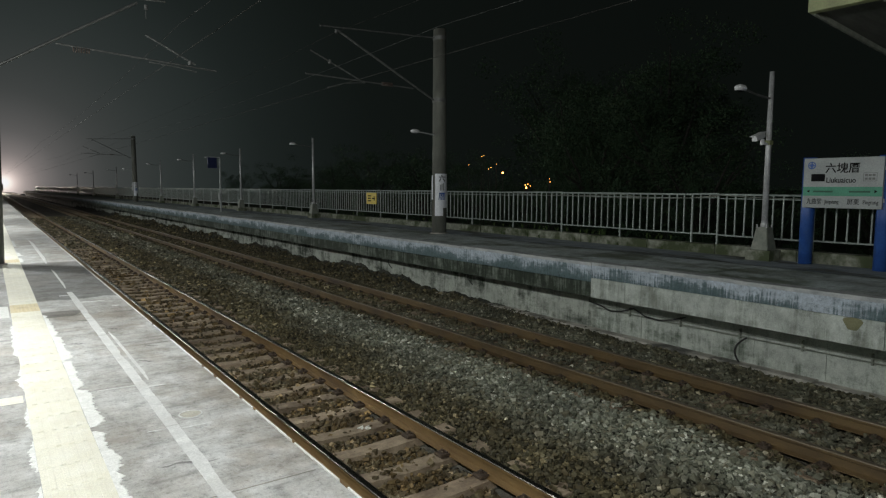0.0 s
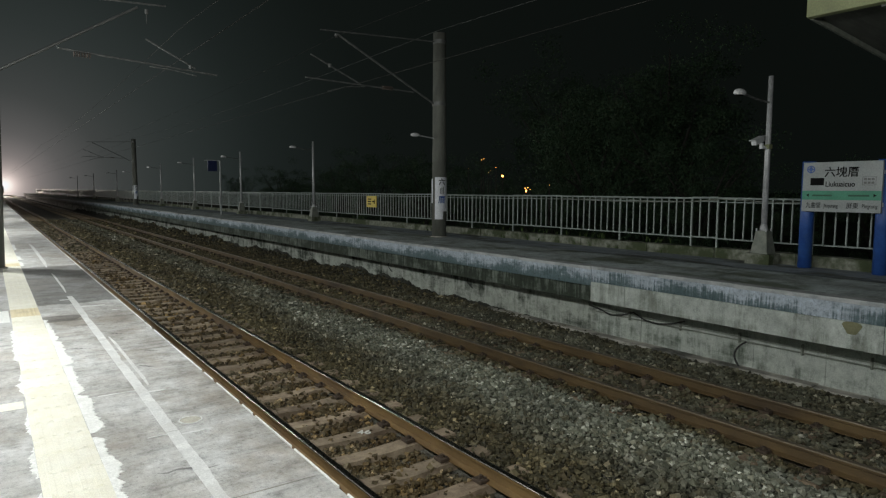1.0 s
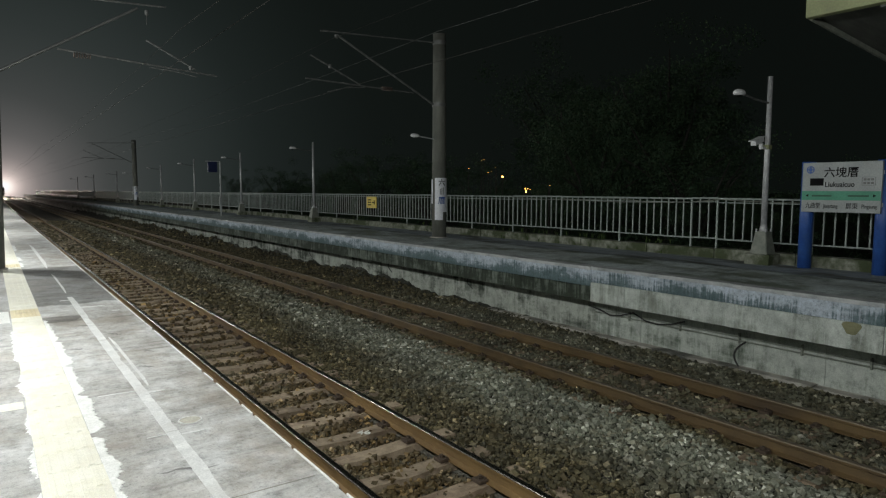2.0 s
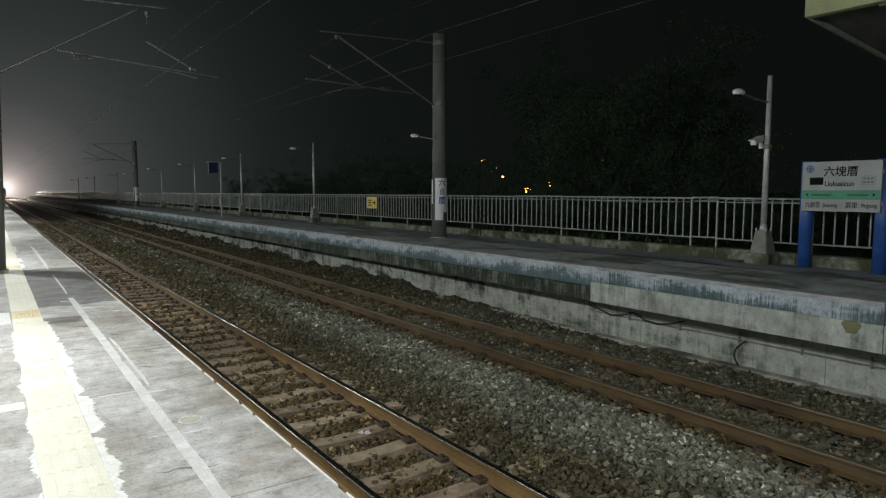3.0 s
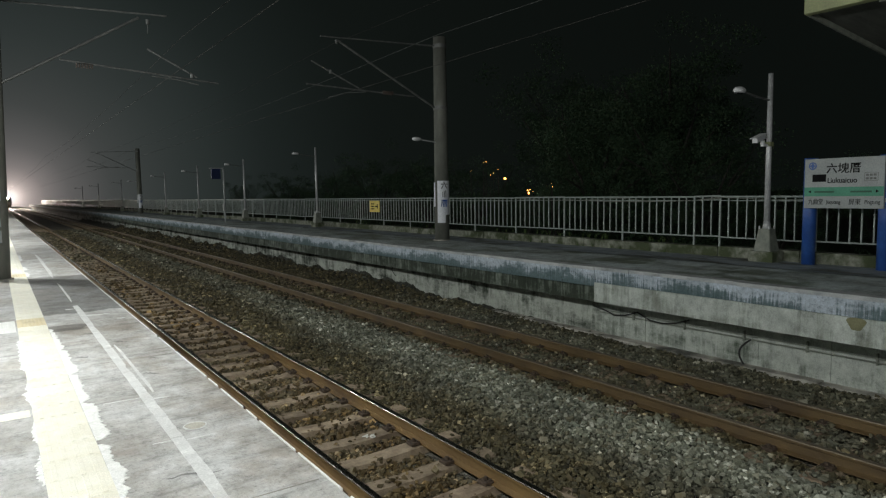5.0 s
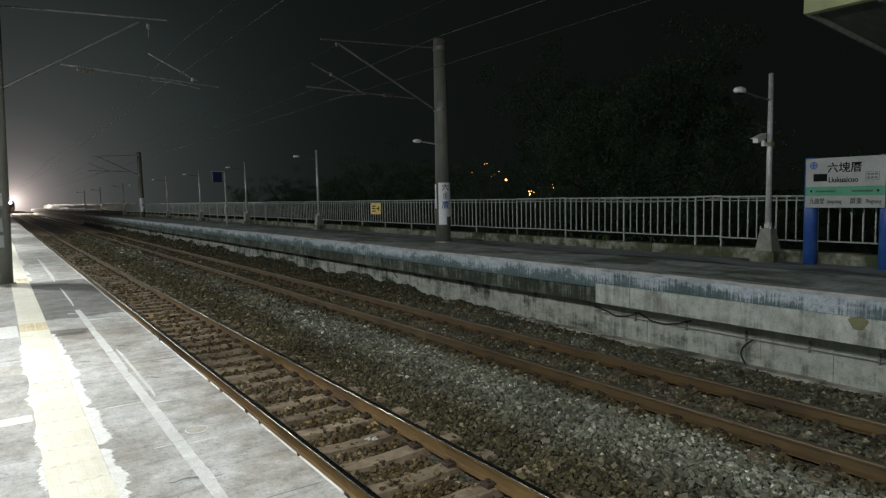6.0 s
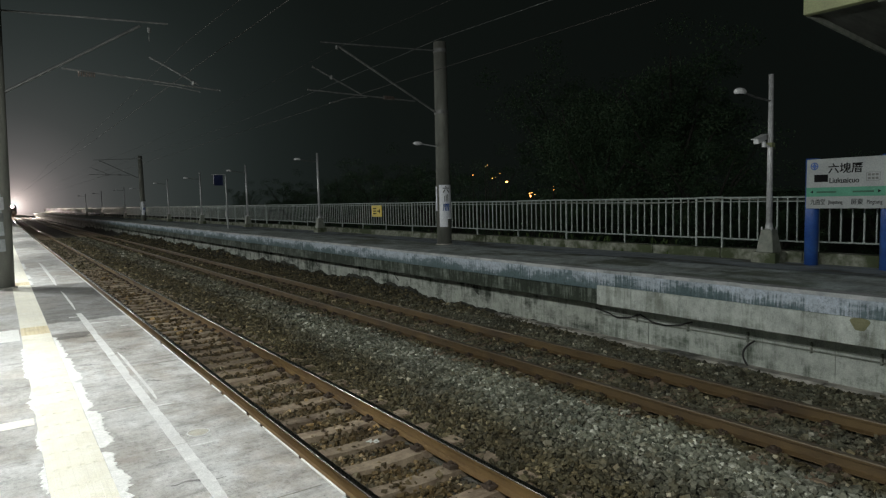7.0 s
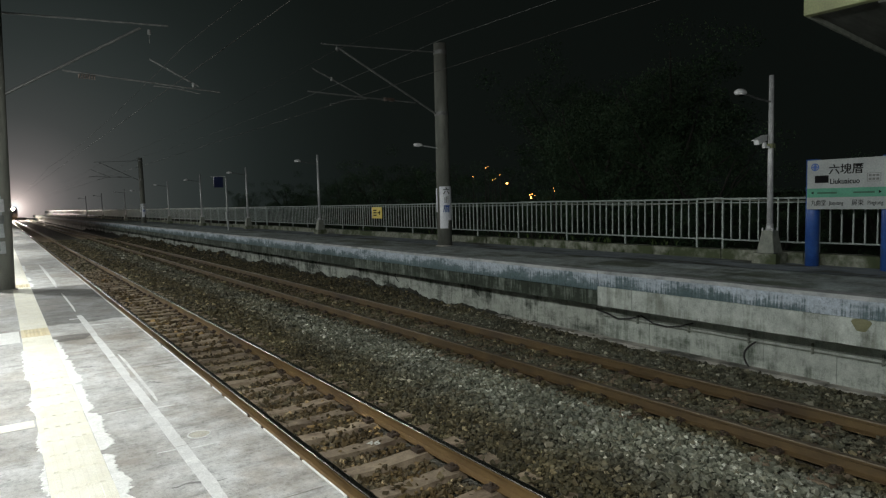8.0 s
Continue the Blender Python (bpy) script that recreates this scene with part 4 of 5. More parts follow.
def wall_cables():
    t = thing("conduit", "thin grey conduit clipped along the platform wall", "conduit", (WALL_X, 0, -0.69))
    bm = bmesh.new()
    for dz, r in ((0.0, 0.010), (0.05, 0.007)):
        tube(bm, (-0.035, -8, dz), (-0.035, 7.9, dz + 0.01), r)
    part("pipe", bm, M["conduit"], t)
    for y in (-1.2, 0.3, 1.4, 2.4, 3.35, 4.2, 5.1, 6.1, 7.1):
        bm = bmesh.new()
        box(bm, -0.055, 0.0, y - 0.010, y + 0.010, -0.03, 0.12, 0.004)
        part("bracket", bm, M["conduit"], t)
    c = thing("hanging_cable", "black cable hanging in a bow down the platform wall", "cable", (WALL_X, 5.05, -1.14))
    bm = bmesh.new()
    pts = []
    for i in range(15):
        u = i / 14
        pts.append((-0.05 - 0.05 * math.sin(u * math.pi), 0.10 * math.sin(u * math.pi * 0.9) - 0.10 * u ** 2.5, 0.02 + 0.44 * u ** 0.9))
    path_tube(bm, pts, 0.014)
    part("cable", bm, M["cable"], c)
    d = thing("sagging_cable", "black cable sagging under the platform lip", "cable", (WALL_X, 0, -0.52))
    bm = bmesh.new()
    pts = [(-0.06, 6.0 + 0.25 * i, -0.03 - 0.10 * abs(math.sin(i * 0.8)) - 0.015 * i % 0.05) for i in range(9)]
    path_tube(bm, pts, 0.013)
    part("cable", bm, M["cable"], d)
    for y, z in ((15.1, -0.5), (20.5, -0.52), (11.5, -0.5)):
        e = thing("cable_stub", "short black cable end hanging from the lip", "cable", (WALL_X, y, z))
        bm = bmesh.new()
        path_tube(bm, [(-0.06, 0.2 * math.sin(i * 0.35) , 0.1 - 0.035 * i) for i in range(10)], 0.012)
        part("cable", bm, M["cable"], e)


# ---- fence ----
def fence():
    top, mid, low = 1.385, 1.31, 0.60
    runs = [(7.67 + 1.8 * i, 7.67 + 1.8 * (i + 1)) for i in range(14)] + [(7.11, 7.67)] + [(7.11 - 1.78 * (i + 1), 7.11 - 1.78 * i) for i in range(5)]
    for ya, yb in runs:
        f = thing("metal_fence", "pale grey-green painted steel railing panel on the kerb", "fence", (FENCE_X, ya, KERB_TOP), "fence panels")
        ln = yb - ya
        jig = random.uniform(-0.012, 0.012)
        for nm, z, r in (("top_rail", top, 0.019), ("upper_rail", mid, 0.009), ("bottom_rail", low, 0.016)):
            bm = bmesh.new()
            tube(bm, (0, 0, z - KERB_TOP + jig), (0, ln, z - KERB_TOP + jig * 0.3), r, seg=8)
            part(nm, bm, M["fence"], f)
        bm = bmesh.new()
        box(bm, -0.016, 0.016, -0.016, 0.016, -0.03, top - KERB_TOP, 0.003)
        part("post", bm, M["fence"], f)
        n = max(1, round(ln / 0.178))
        bm = bmesh.new()
        box(bm, -0.011, 0.011, -0.011, 0.011, low - KERB_TOP, top - KERB_TOP)
        bal = part("baluster", bm, M["fence"], f)
        for k in range(1, n):
            at = pose(random.uniform(-0.003, 0.003), ln * k / n, 0, random.uniform(-0.4, 0.4), random.uniform(-0.3, 0.3), 0)
            if k == 1:
                bal.matrix_local = at
            else:
                share("baluster", bal.data, f, at)
    bm = bmesh.new()
    y = 7.67 + 1.8 * 14
    while y < 226:
        box(bm, FENCE_X - 0.024, FENCE_X + 0.024, y - 0.024, y + 0.024, KERB_TOP - 0.03, top)
        for z, r in ((top, 0.019), (mid, 0.009), (low, 0.016)):
            box(bm, FENCE_X - r, FENCE_X + r, y, y + 1.8, z - r, z + r)
        for k in range(1, 10):
            box(bm, FENCE_X - 0.013, FENCE_X + 0.013, y + 0.18 * k - 0.013, y + 0.18 * k + 0.013, low, top)
        y += 1.8
    tagged(part("distant_fence", bm, M["fence"]), "pale grey-green steel railing running into the distance", "fence", kind="stuff")


def fence_cable():
    t = thing("fence_cable", "thin dark cable sagging along the top of the railing", "cable", (FENCE_X - 0.035, 0, 0))
    for ya, yb, z, dip in ((4.2, 7.1, 1.375, 0.05), (7.1, 9.5, 1.37, 0.075), (9.5, 13.1, 1.37, 0.055), (7.1, 11.3, 1.345, 0.06)):
        bm = bmesh.new()
        path_tube(bm, [(0, ya + (yb - ya) * i / 14, z - dip * 4 * (i / 14) * (1 - i / 14)) for i in range(15)], 0.007, 5)
        part("strand", bm, M["conduit"], t)


def weeds():
    rng = random.Random(21)
    bm = bmesh.new()
    for k in range(70):
        y = rng.choice((10.3, 11.0, 12.2, 13.4, 8.4, 3.9, 17.0, 22.0)) + rng.gauss(0, 0.35)
        x = FENCE_X + rng.choice((-0.165, 0.0, 0.13)) + rng.uniform(-0.02, 0.02)
        z = P2 if x < FENCE_X - 0.1 else KERB_TOP
        for b in range(7):
            q, h = rng.uniform(0, 6.28), rng.uniform(0.04, 0.16)
            d = Vector((math.cos(q), math.sin(q), 0))
            n = Vector((-d.y, d.x, 0)) * 0.006
            base, m, e = Vector((x, y, z - 0.01)), Vector((x, y, z + h * 0.7)) + d * h * 0.25, Vector((x, y, z + h)) + d * h * 0.7
            vs = [bm.verts.new(v) for v in (base - n, base + n, m + n, m - n, e)]
            bm.faces.new(vs[:4])
            bm.faces.new((vs[3], vs[2], vs[4]))
    tagged(part("weeds", bm, M["weed"]), "thin green weeds growing along the fence kerb", "weeds", kind="stuff")


def yellow_board():
    t = thing("notice_board", "yellow notice board with a black arrow tied to the railing", "sign", (FENCE_X - 0.045, 20.86, 0.89))
    bm = bmesh.new()
    box(bm, -0.008, 0.008, -0.37, 0.37, 0.0, 0.42, 0.003)
    part("board", bm, M["yellow"], t)
    bm = bmesh.new()
    box(bm, -0.013, -0.009, -0.26, -0.06, 0.19, 0.23)
    box(bm, -0.013, -0.009, -0.24, -0.19, 0.13, 0.29)
    part("arrow", bm, M["ink"], t)
    bm = bmesh.new()
    for k in range(3):
        box(bm, -0.013, -0.009, 0.02, 0.26, 0.10 + 0.09 * k, 0.14 + 0.09 * k)
    part("text_bars", bm, M["ink"], t)
    for z in (0.05, 0.37):
        bm = bmesh.new()
        box(bm, 0.006, 0.03, -0.02, 0.02, z - 0.012, z + 0.012)
        part("bracket", bm, M["galv"], t)


# ---- lamp posts ----
def lamp_post(at, top, arm_z, arm, cctv=False, base=True):
    t = thing("lamp_post", "grey lamp post, unlit lamp" + (" and white security camera" if cctv else " on a short arm"), "street lamp", at, "lamp posts")
    if base:
        bm = bmesh.new()
        box(bm, -0.20, 0.20, -0.22, 0.22, -0.03, 0.20, 0.015)
        part("footing", bm, M["kerb"], t)
        bm = bmesh.new()
        r = bmesh.ops.create_cube(bm, size=1.0, matrix=Matrix.LocRotScale((0, 0, 0.40), None, (0.31, 0.31, 0.40)))
        for v in r["verts"]:
            if v.co.z > 0.5:
                v.co.x *= 0.62
                v.co.y *= 0.62
        bmesh.ops.bevel(bm, geom=bm.edges[:], offset=0.01, segments=2, affect="EDGES")
        part("plinth", bm, M["conduit"], t, "tapered grey plinth")
        for sx, sy in ((-1, -1), (-1, 1), (1, -1), (1, 1)):
            bm = bmesh.new()
            tube(bm, (sx * 0.085, sy * 0.085, 0.59), (sx * 0.085, sy * 0.085, 0.645), 0.014, seg=6)
            part("anchor_bolt", bm, M["galv"], t)
    bm = bmesh.new()
    tube(bm, (0, 0, 0.58), (0, 0, 0.72), 0.075, 0.052, 14)
    tube(bm, (0, 0, 0.68), (0, 0, top), 0.052, 0.04, 14)
    part("pole", bm, M["galv"], t, smooth=True)
    bm = bmesh.new()
    path_tube(bm, [(0, 0, arm_z - 0.06), (-arm * 0.5, 0, arm_z - 0.03), (-arm + 0.12, 0, arm_z + 0.02)], 0.017, 8)
    part("arm", bm, M["arm"], t)
    bm = bmesh.new()
    ball(bm, (-arm - 0.02, 0, arm_z + 0.03), 0.105, (1.4, 0.75, 0.62), 16)
    for v in bm.verts:
        v.co.z = max(v.co.z, arm_z - 0.012)
    head = part("lamp_head", bm, M["camera_white"], t, "pale oval lamp head", True)
    bm = bmesh.new()
    ball(bm, (-arm - 0.03, 0, arm_z - 0.012), 0.08, (1.25, 0.7, 0.25), 12)
    part("lens", bm, M["glass"], head)
    if cctv:
        bm = bmesh.new()
        box(bm, -0.055, 0.055, -0.055, 0.055, 2.04, 2.12, 0.01)
        part("clamp", bm, M["fascia"], t)
        m = Matrix.Translation((-0.27, 0.03, 2.17)) @ Euler((0, radians(-14), radians(8))).to_matrix().to_4x4()
        bm = bmesh.new()
        box(bm, -0.20, 0.17, -0.045, 0.045, -0.04, 0.045, 0.010)
        box(bm, -0.26, 0.18, -0.056, 0.056, 0.046, 0.060, 0.004)
        bmesh.ops.transform(bm, matrix=m, verts=bm.verts[:])
        part("camera_housing", bm, M["camera_white"], t, "white box security camera")
        bm = bmesh.new()
        tube(bm, (-0.03, 0, 2.05), (-0.17, 0.02, 2.08), 0.022)
        tube(bm, (-0.17, 0.02, 2.04), (-0.18, 0.02, 2.14), 0.035)
        part("bracket", bm, M["camera_white"], t)
    return t


def lamp_posts():
    lamp_post((11.2, 6.0, P2), 3.30, 2.90, 0.95, cctv=True)
    for y, top in ((24.7, 3.28), (34.0, 3.3), (43.4, 3.36), (53.2, 3.3), (74.0, 3.3), (92.0, 3.3), (110.0, 3.3)):
        lamp_post((10.92, y, P2), top, 2.98, 0.85)
    t = thing("sign_post", "white steel post with a blue hanging sign on the platform", "sign", (9.8, 33.8, P2))
    bm = bmesh.new()
    tube(bm, (0, 0, 0), (0, 0, 2.75), 0.045, seg=12)
    part("post", bm, M["white"], t)
    bm = bmesh.new()
    box(bm, -0.62, -0.16, -0.04, 0.04, 2.24, 2.78, 0.008)
    part("sign_panel", bm, M["navy"], t, "dark blue sign panel")
    bm = bmesh.new()
    box(bm, -0.74, 0.0, -0.015, 0.015, 2.78, 2.81)
    part("sign_arm", bm, M["galv"], t)
    bm = bmesh.new()
    box(bm, -0.09, -0.046, -0.08, 0.08, 0.60, 0.95, 0.006)
    part("meter_box", bm, M["white"], t)


# ---- station name sign ----
def name_sign():
    t = thing("station_sign", "white station name board with a green band on blue posts", "sign", (11.05, 4.72, P2))
    w, z0, z1 = 0.585, 0.97, 1.775
    bm = bmesh.new()
    box(bm, 0.0, 0.05, -w, w, z0, z1, 0.006)
    board = part("board", bm, M["white"], t, "white enamel board")
    bm = bmesh.new()
    box(bm, -0.003, 0.001, -w + 0.004, w - 0.004, 1.165, 1.312)
    part("green_band", bm, M["green"], board)
    for y in (w - 0.02, -w + 0.02):
        bm = bmesh.new()
        tube(bm, (0.165, y, 0.0), (0.165, y, z1 + 0.02), 0.105, seg=20)
        part("post", bm, M["blue"], t, "thick blue post", True)
        for z in (1.1, 1.6):
            bm = bmesh.new()
            box(bm, 0.046, 0.075, y - 0.03, y + 0.03, z - 0.03, z + 0.03)
            part("bracket", bm, M["galv"], t)
    face = Matrix(((0, 0, -1, -0.002), (-1, 0, 0, 0), (0, 1, 0, 0), (0, 0, 0, 1)))

    def at(u, z):
        return face @ pose(u, z, 0)
    words("六塊厝", 0.172, M["ink"], board, at(0.005, 1.60))
    words("Liukuaicuo", 0.12, M["ink"], board, at(-0.01, 1.415), width=0.85)
    words("九曲堂", 0.105, M["ink"], board, at(-0.40, 1.07), width=0.75)
    words("Jiuqutang", 0.088, M["ink"], board, at(-0.13, 1.07), width=0.66)
    words("屏東", 0.105, M["ink"], board, at(0.185, 1.07), width=0.85)
    words("Pingtung", 0.088, M["ink"], board, at(0.43, 1.07), width=0.72)
    for s in (-1, 1):
        bm = bmesh.new()
        tri = [(-0.004, s * 0.52, 1.24), (-0.004, s * 0.475, 1.265), (-0.004, s * 0.475, 1.215)]
        bm.faces.new([bm.verts.new(v) for v in tri])
        part("arrow", bm, M["ink"], board)
        bm = bmesh.new()
        box(bm, -0.0045, -0.003, min(s * 0.12, s * 0.42), max(s * 0.12, s * 0.42), 1.222, 1.25)
        part("text_bar", bm, M["dark_green"], board)
    bm = bmesh.new()
    box(bm, -0.003, 0.001, 0.25, 0.46, 1.40, 1.52)
    part("dark_panel", bm, M["ink"], board)
    for k in range(2):
        for j in range(3):
            bm = bmesh.new()
            box(bm, -0.003, 0.001, -0.475 + 0.052 * j, -0.435 + 0.052 * j, 1.42 + 0.055 * k, 1.455 + 0.055 * k)
            part("text_bar", bm, M["arm"], board)
    bm = bmesh.new()
    for ya, yb, za, zb in ((-0.50, -0.31, 1.525, 1.531), (-0.50, -0.31, 1.40, 1.406), (-0.50, -0.494, 1.406, 1.525), (-0.316, -0.31, 1.406, 1.525)):
        box(bm, -0.003, 0.001, ya, yb, za, zb)
    part("box_outline", bm, M["arm"], board)
    bm = bmesh.new()
    n = 24
    for i in range(n):
        a0, a1 = 2 * math.pi * i / n, 2 * math.pi * (i + 1) / n
        bm.faces.new([bm.verts.new((-0.003, 0.46 + r * math.cos(a), 1.66 + r * math.sin(a))) for r, a in ((0.062, a0), (0.062, a1), (0.045, a1), (0.045, a0))])
    box(bm, -0.004, -0.002, 0.448, 0.472, 1.605, 1.715)
    box(bm, -0.004, -0.002, 0.41, 0.51, 1.652, 1.668)
    box(bm, -0.0042, -0.002, 0.435, 0.485, 1.635, 1.685)
    part("emblem", bm, M["blue"], board)


# ---- catenary ----
def catenary_pole(x, y, s, base_z, posters="none", lean=0.0):
    """A concrete mast; s is the side to which its arms reach, +1 for +x."""
    t = thing("catenary_mast", "round grey concrete catenary mast with steel arms over the track", "mast", (x, y, base_z), "catenary masts")
    top = 5.78 - base_z
    bm = bmesh.new()
    tube(bm, (0, 0, -0.02), (lean, 0, top), 0.205, 0.172, 28)
    part("shaft", bm, M["pole"], t, smooth=True)
    bm = bmesh.new()
    tube(bm, (0, 0, -0.02), (0, 0, 0.03), 0.27, 0.24, 24)
    part("collar", bm, M["footing"], t)
    # each rod: (reach, height) at its two ends
    if s < 0:
        rods = {"top_tie": ((0.17, 5.54), (3.52, 5.38)), "strut": ((0.2, 3.88), (3.06, 5.33)), "registration_tube": ((0.85, 4.13), (3.92, 4.21)),
                "steady_tube": ((2.45, 4.19), (3.78, 4.77))}
        low = [(2.3, 4.14), (2.85, 4.08), (3.35, 3.93)]
        drops = [(3.1, 5.29), (3.28, 4.55)]
    else:
        rods = {"top_tie": ((0.17, 5.22), (3.26, 5.36)), "strut": ((0.2, 3.67), (2.71, 5.25)), "registration_tube": ((1.24, 4.25), (4.28, 4.04)),
                "steady_tube": ((2.85, 4.63), (3.83, 4.13)), "dropper": ((2.87, 4.95), (2.88, 5.22))}
        low = [(2.9, 4.08), (3.4, 4.05), (3.85, 3.98)]
        drops = [(2.88, 5.18), (3.72, 4.15)]
    zt, zd, zr = rods["top_tie"][0][1] - base_z, rods["strut"][0][1] - base_z, 4.17 - base_z

    def X(d):
        return s * d
    for nm, ((d0, z0), (d1, z1)) in rods.items():
        bm = bmesh.new()
        tube(bm, (X(d0), 0, z0 - base_z), (X(d1), 0, z1 - base_z), {"strut": 0.026, "dropper": 0.006}.get(nm, 0.018))
        part(nm, bm, M["arm"], t)
    bm = bmesh.new()
    path_tube(bm, [(X(d), 0, z - base_z) for d, z in low], 0.012)
    part("steady_arm", bm, M["arm"], t)
    bm = bmesh.new()
    for k in range(7):
        d = 1.52 + 0.045 * k
        tube(bm, (X(d), 0, zr - 0.005), (X(d + 0.018), 0, zr - 0.005), 0.05, seg=12)
    part("insulator", bm, M["insulator"], t)
    for d, z in drops:
        bm = bmesh.new()
        tube(bm, (X(d), 0, z - base_z - 0.04), (X(d), 0, z - base_z + 0.05), 0.035)
        part("clamp", bm, M["arm"], t)
    for z in (zt, zd):
        bm = bmesh.new()
        tube(bm, (0, 0, z - 0.05), (0, 0, z + 0.05), 0.20 if z < 5 else 0.185, seg=20)
        part("band", bm, M["arm"], t)
    if posters == "poster":
        view = math.degrees(math.atan2(-y, -x))
        part("poster", curved_plate(0.205, view - 34, view + 82, 0.72, 1.66), M["paper"], t, "white paper poster wrapped round the mast")
        part("poster", curved_plate(0.206, view - 34, view + 30, 0.50, 0.72), M["paper"], t, "smaller white paper notice")
        part("back_poster", curved_plate(0.205, view - 150, view - 58, 0.95, 1.62), M["paper"], t, "white paper poster round the mast")
        for k in range(3):
            part("text_bar", curved_plate(0.212, view + 6 + 12 * k, view + 11 + 12 * k, 1.2, 1.36 + 0.02 * k), M["arm"], t)
        a = radians(view + 20)
        mm = Matrix.Translation((0.213 * math.cos(a), 0.213 * math.sin(a), 1.52)) @ Matrix.Rotation(a + math.pi / 2, 4, "Z") @ Matrix.Rotation(math.pi / 2, 4, "X")
        words("六", 0.20, M["ink"], t, mm)
        words("厝", 0.22, M["blue"], t, Matrix.Translation((0, 0, -0.49)) @ mm)
        bm = bmesh.new()
        tube(bm, (-0.17, 0, 2.72), (-0.72, 0, 2.78), 0.017)
        part("lamp_arm", bm, M["galv"], t)
        bm = bmesh.new()
        ball(bm, (-0.80, 0, 2.79), 0.11, (1.3, 0.7, 0.5), 14)
        part("lamp_head", bm, M["camera_white"], t, "pale oval lamp head", True)
    if posters == "plates":
        part("number_plate", curved_plate(0.205, -120, 30, 1.02, 1.80), M["white"], t, "white plate with dark bars")
        part("number_plate", curved_plate(0.205, -130, 5, 0.72, 0.95), M["white"], t, "small white plate with dark bars")
        part("plate_bar", curved_plate(0.212, -92, -86, 0.77, 0.90), M["ink"], t)
        part("plate_bar", curved_plate(0.212, -100, -60, 1.28, 1.44), M["arm"], t)
        part("plate_bar", curved_plate(0.212, -80, -25, 1.50, 1.74), M["galv"], t)
    return t


def catenary():
    catenary_pole(10.24, 14.7, -1, P2, "poster")
    catenary_pole(-0.035, 14.75, 1, 0.0, "plates", 0.16)
    catenary_pole(10.24, 60.0, -1, P2, "poster")
    wires = [(TRACK_1 + 0.55, 4.95, 0.005, "messenger wire"), (TRACK_1 + 0.35, 4.15, 0.006, "contact wire"),
             (TRACK_2 + 0.25, 5.24, 0.004, "messenger wire"), (TRACK_2 + 0.15, 3.93, 0.006, "contact wire"), (10.2, 5.86, 0.006, "feeder wire")]
    for x, z, r, kind in wires:
        bm = bmesh.new()
        sag = 0.28 if kind != "contact wire" else 0.0
        pts = []
        y = -30.3
        while y < 240:
            u = ((y - 14.7) / 45.0) % 1.0
            pts.append((x, y, z - sag * 4 * u * (1 - u)))
            y += 3.0
        path_tube(bm, pts, r, 5)
        tagged(part("overhead_wire", bm, M["arm" if kind == "feeder wire" else "wire"]), ("thin grey " if kind == "feeder wire" else "thin dark ") + kind + " strung along the line", "wire", "overhead wires")


# ---- canopy of the opposite platform ----
def canopy_2():
    t = thing("platform_roof", "yellowish painted roof edge over the opposite platform", "canopy", (8.5, 4.16, 3.7), kind="structure")
    bm = bmesh.new()
    box(bm, 0.0, 0.10, -14, 0.0, 0.0, 0.75, 0.01)
    part("fascia", bm, M["fascia"], t)
    bm = bmesh.new()
    box(bm, 0.10, 3.6, -0.035, 0.0, -0.003, 0.75, 0.008)
    part("end_fascia", bm, M["conduit"], t)
    bm = bmesh.new()
    box(bm, 0.10, 3.6, -14, -0.036, 0.06, 0.12)
    part("soffit", bm, M["soffit"], t)
    for k in range(7):
        bm = bmesh.new()
        box(bm, 0.10, 3.6, -0.9 - 2.0 * k, -0.8 - 2.0 * k, -0.02, 0.06)
        part("rafter", bm, M["soffit"], t)
    for y in (-2.5, -9.0):
        bm = bmesh.new()
        tube(bm, (2.4, y, P2 - 3.7), (2.4, y, -0.02), 0.11, seg=18)
        part("post", bm, M["galv"], t)
    for o in t.children:
        for v in o.data.vertices:
            if v.co.z > -0.5:
                v.co.z -= 0.10 * max(0.0, v.co.x)


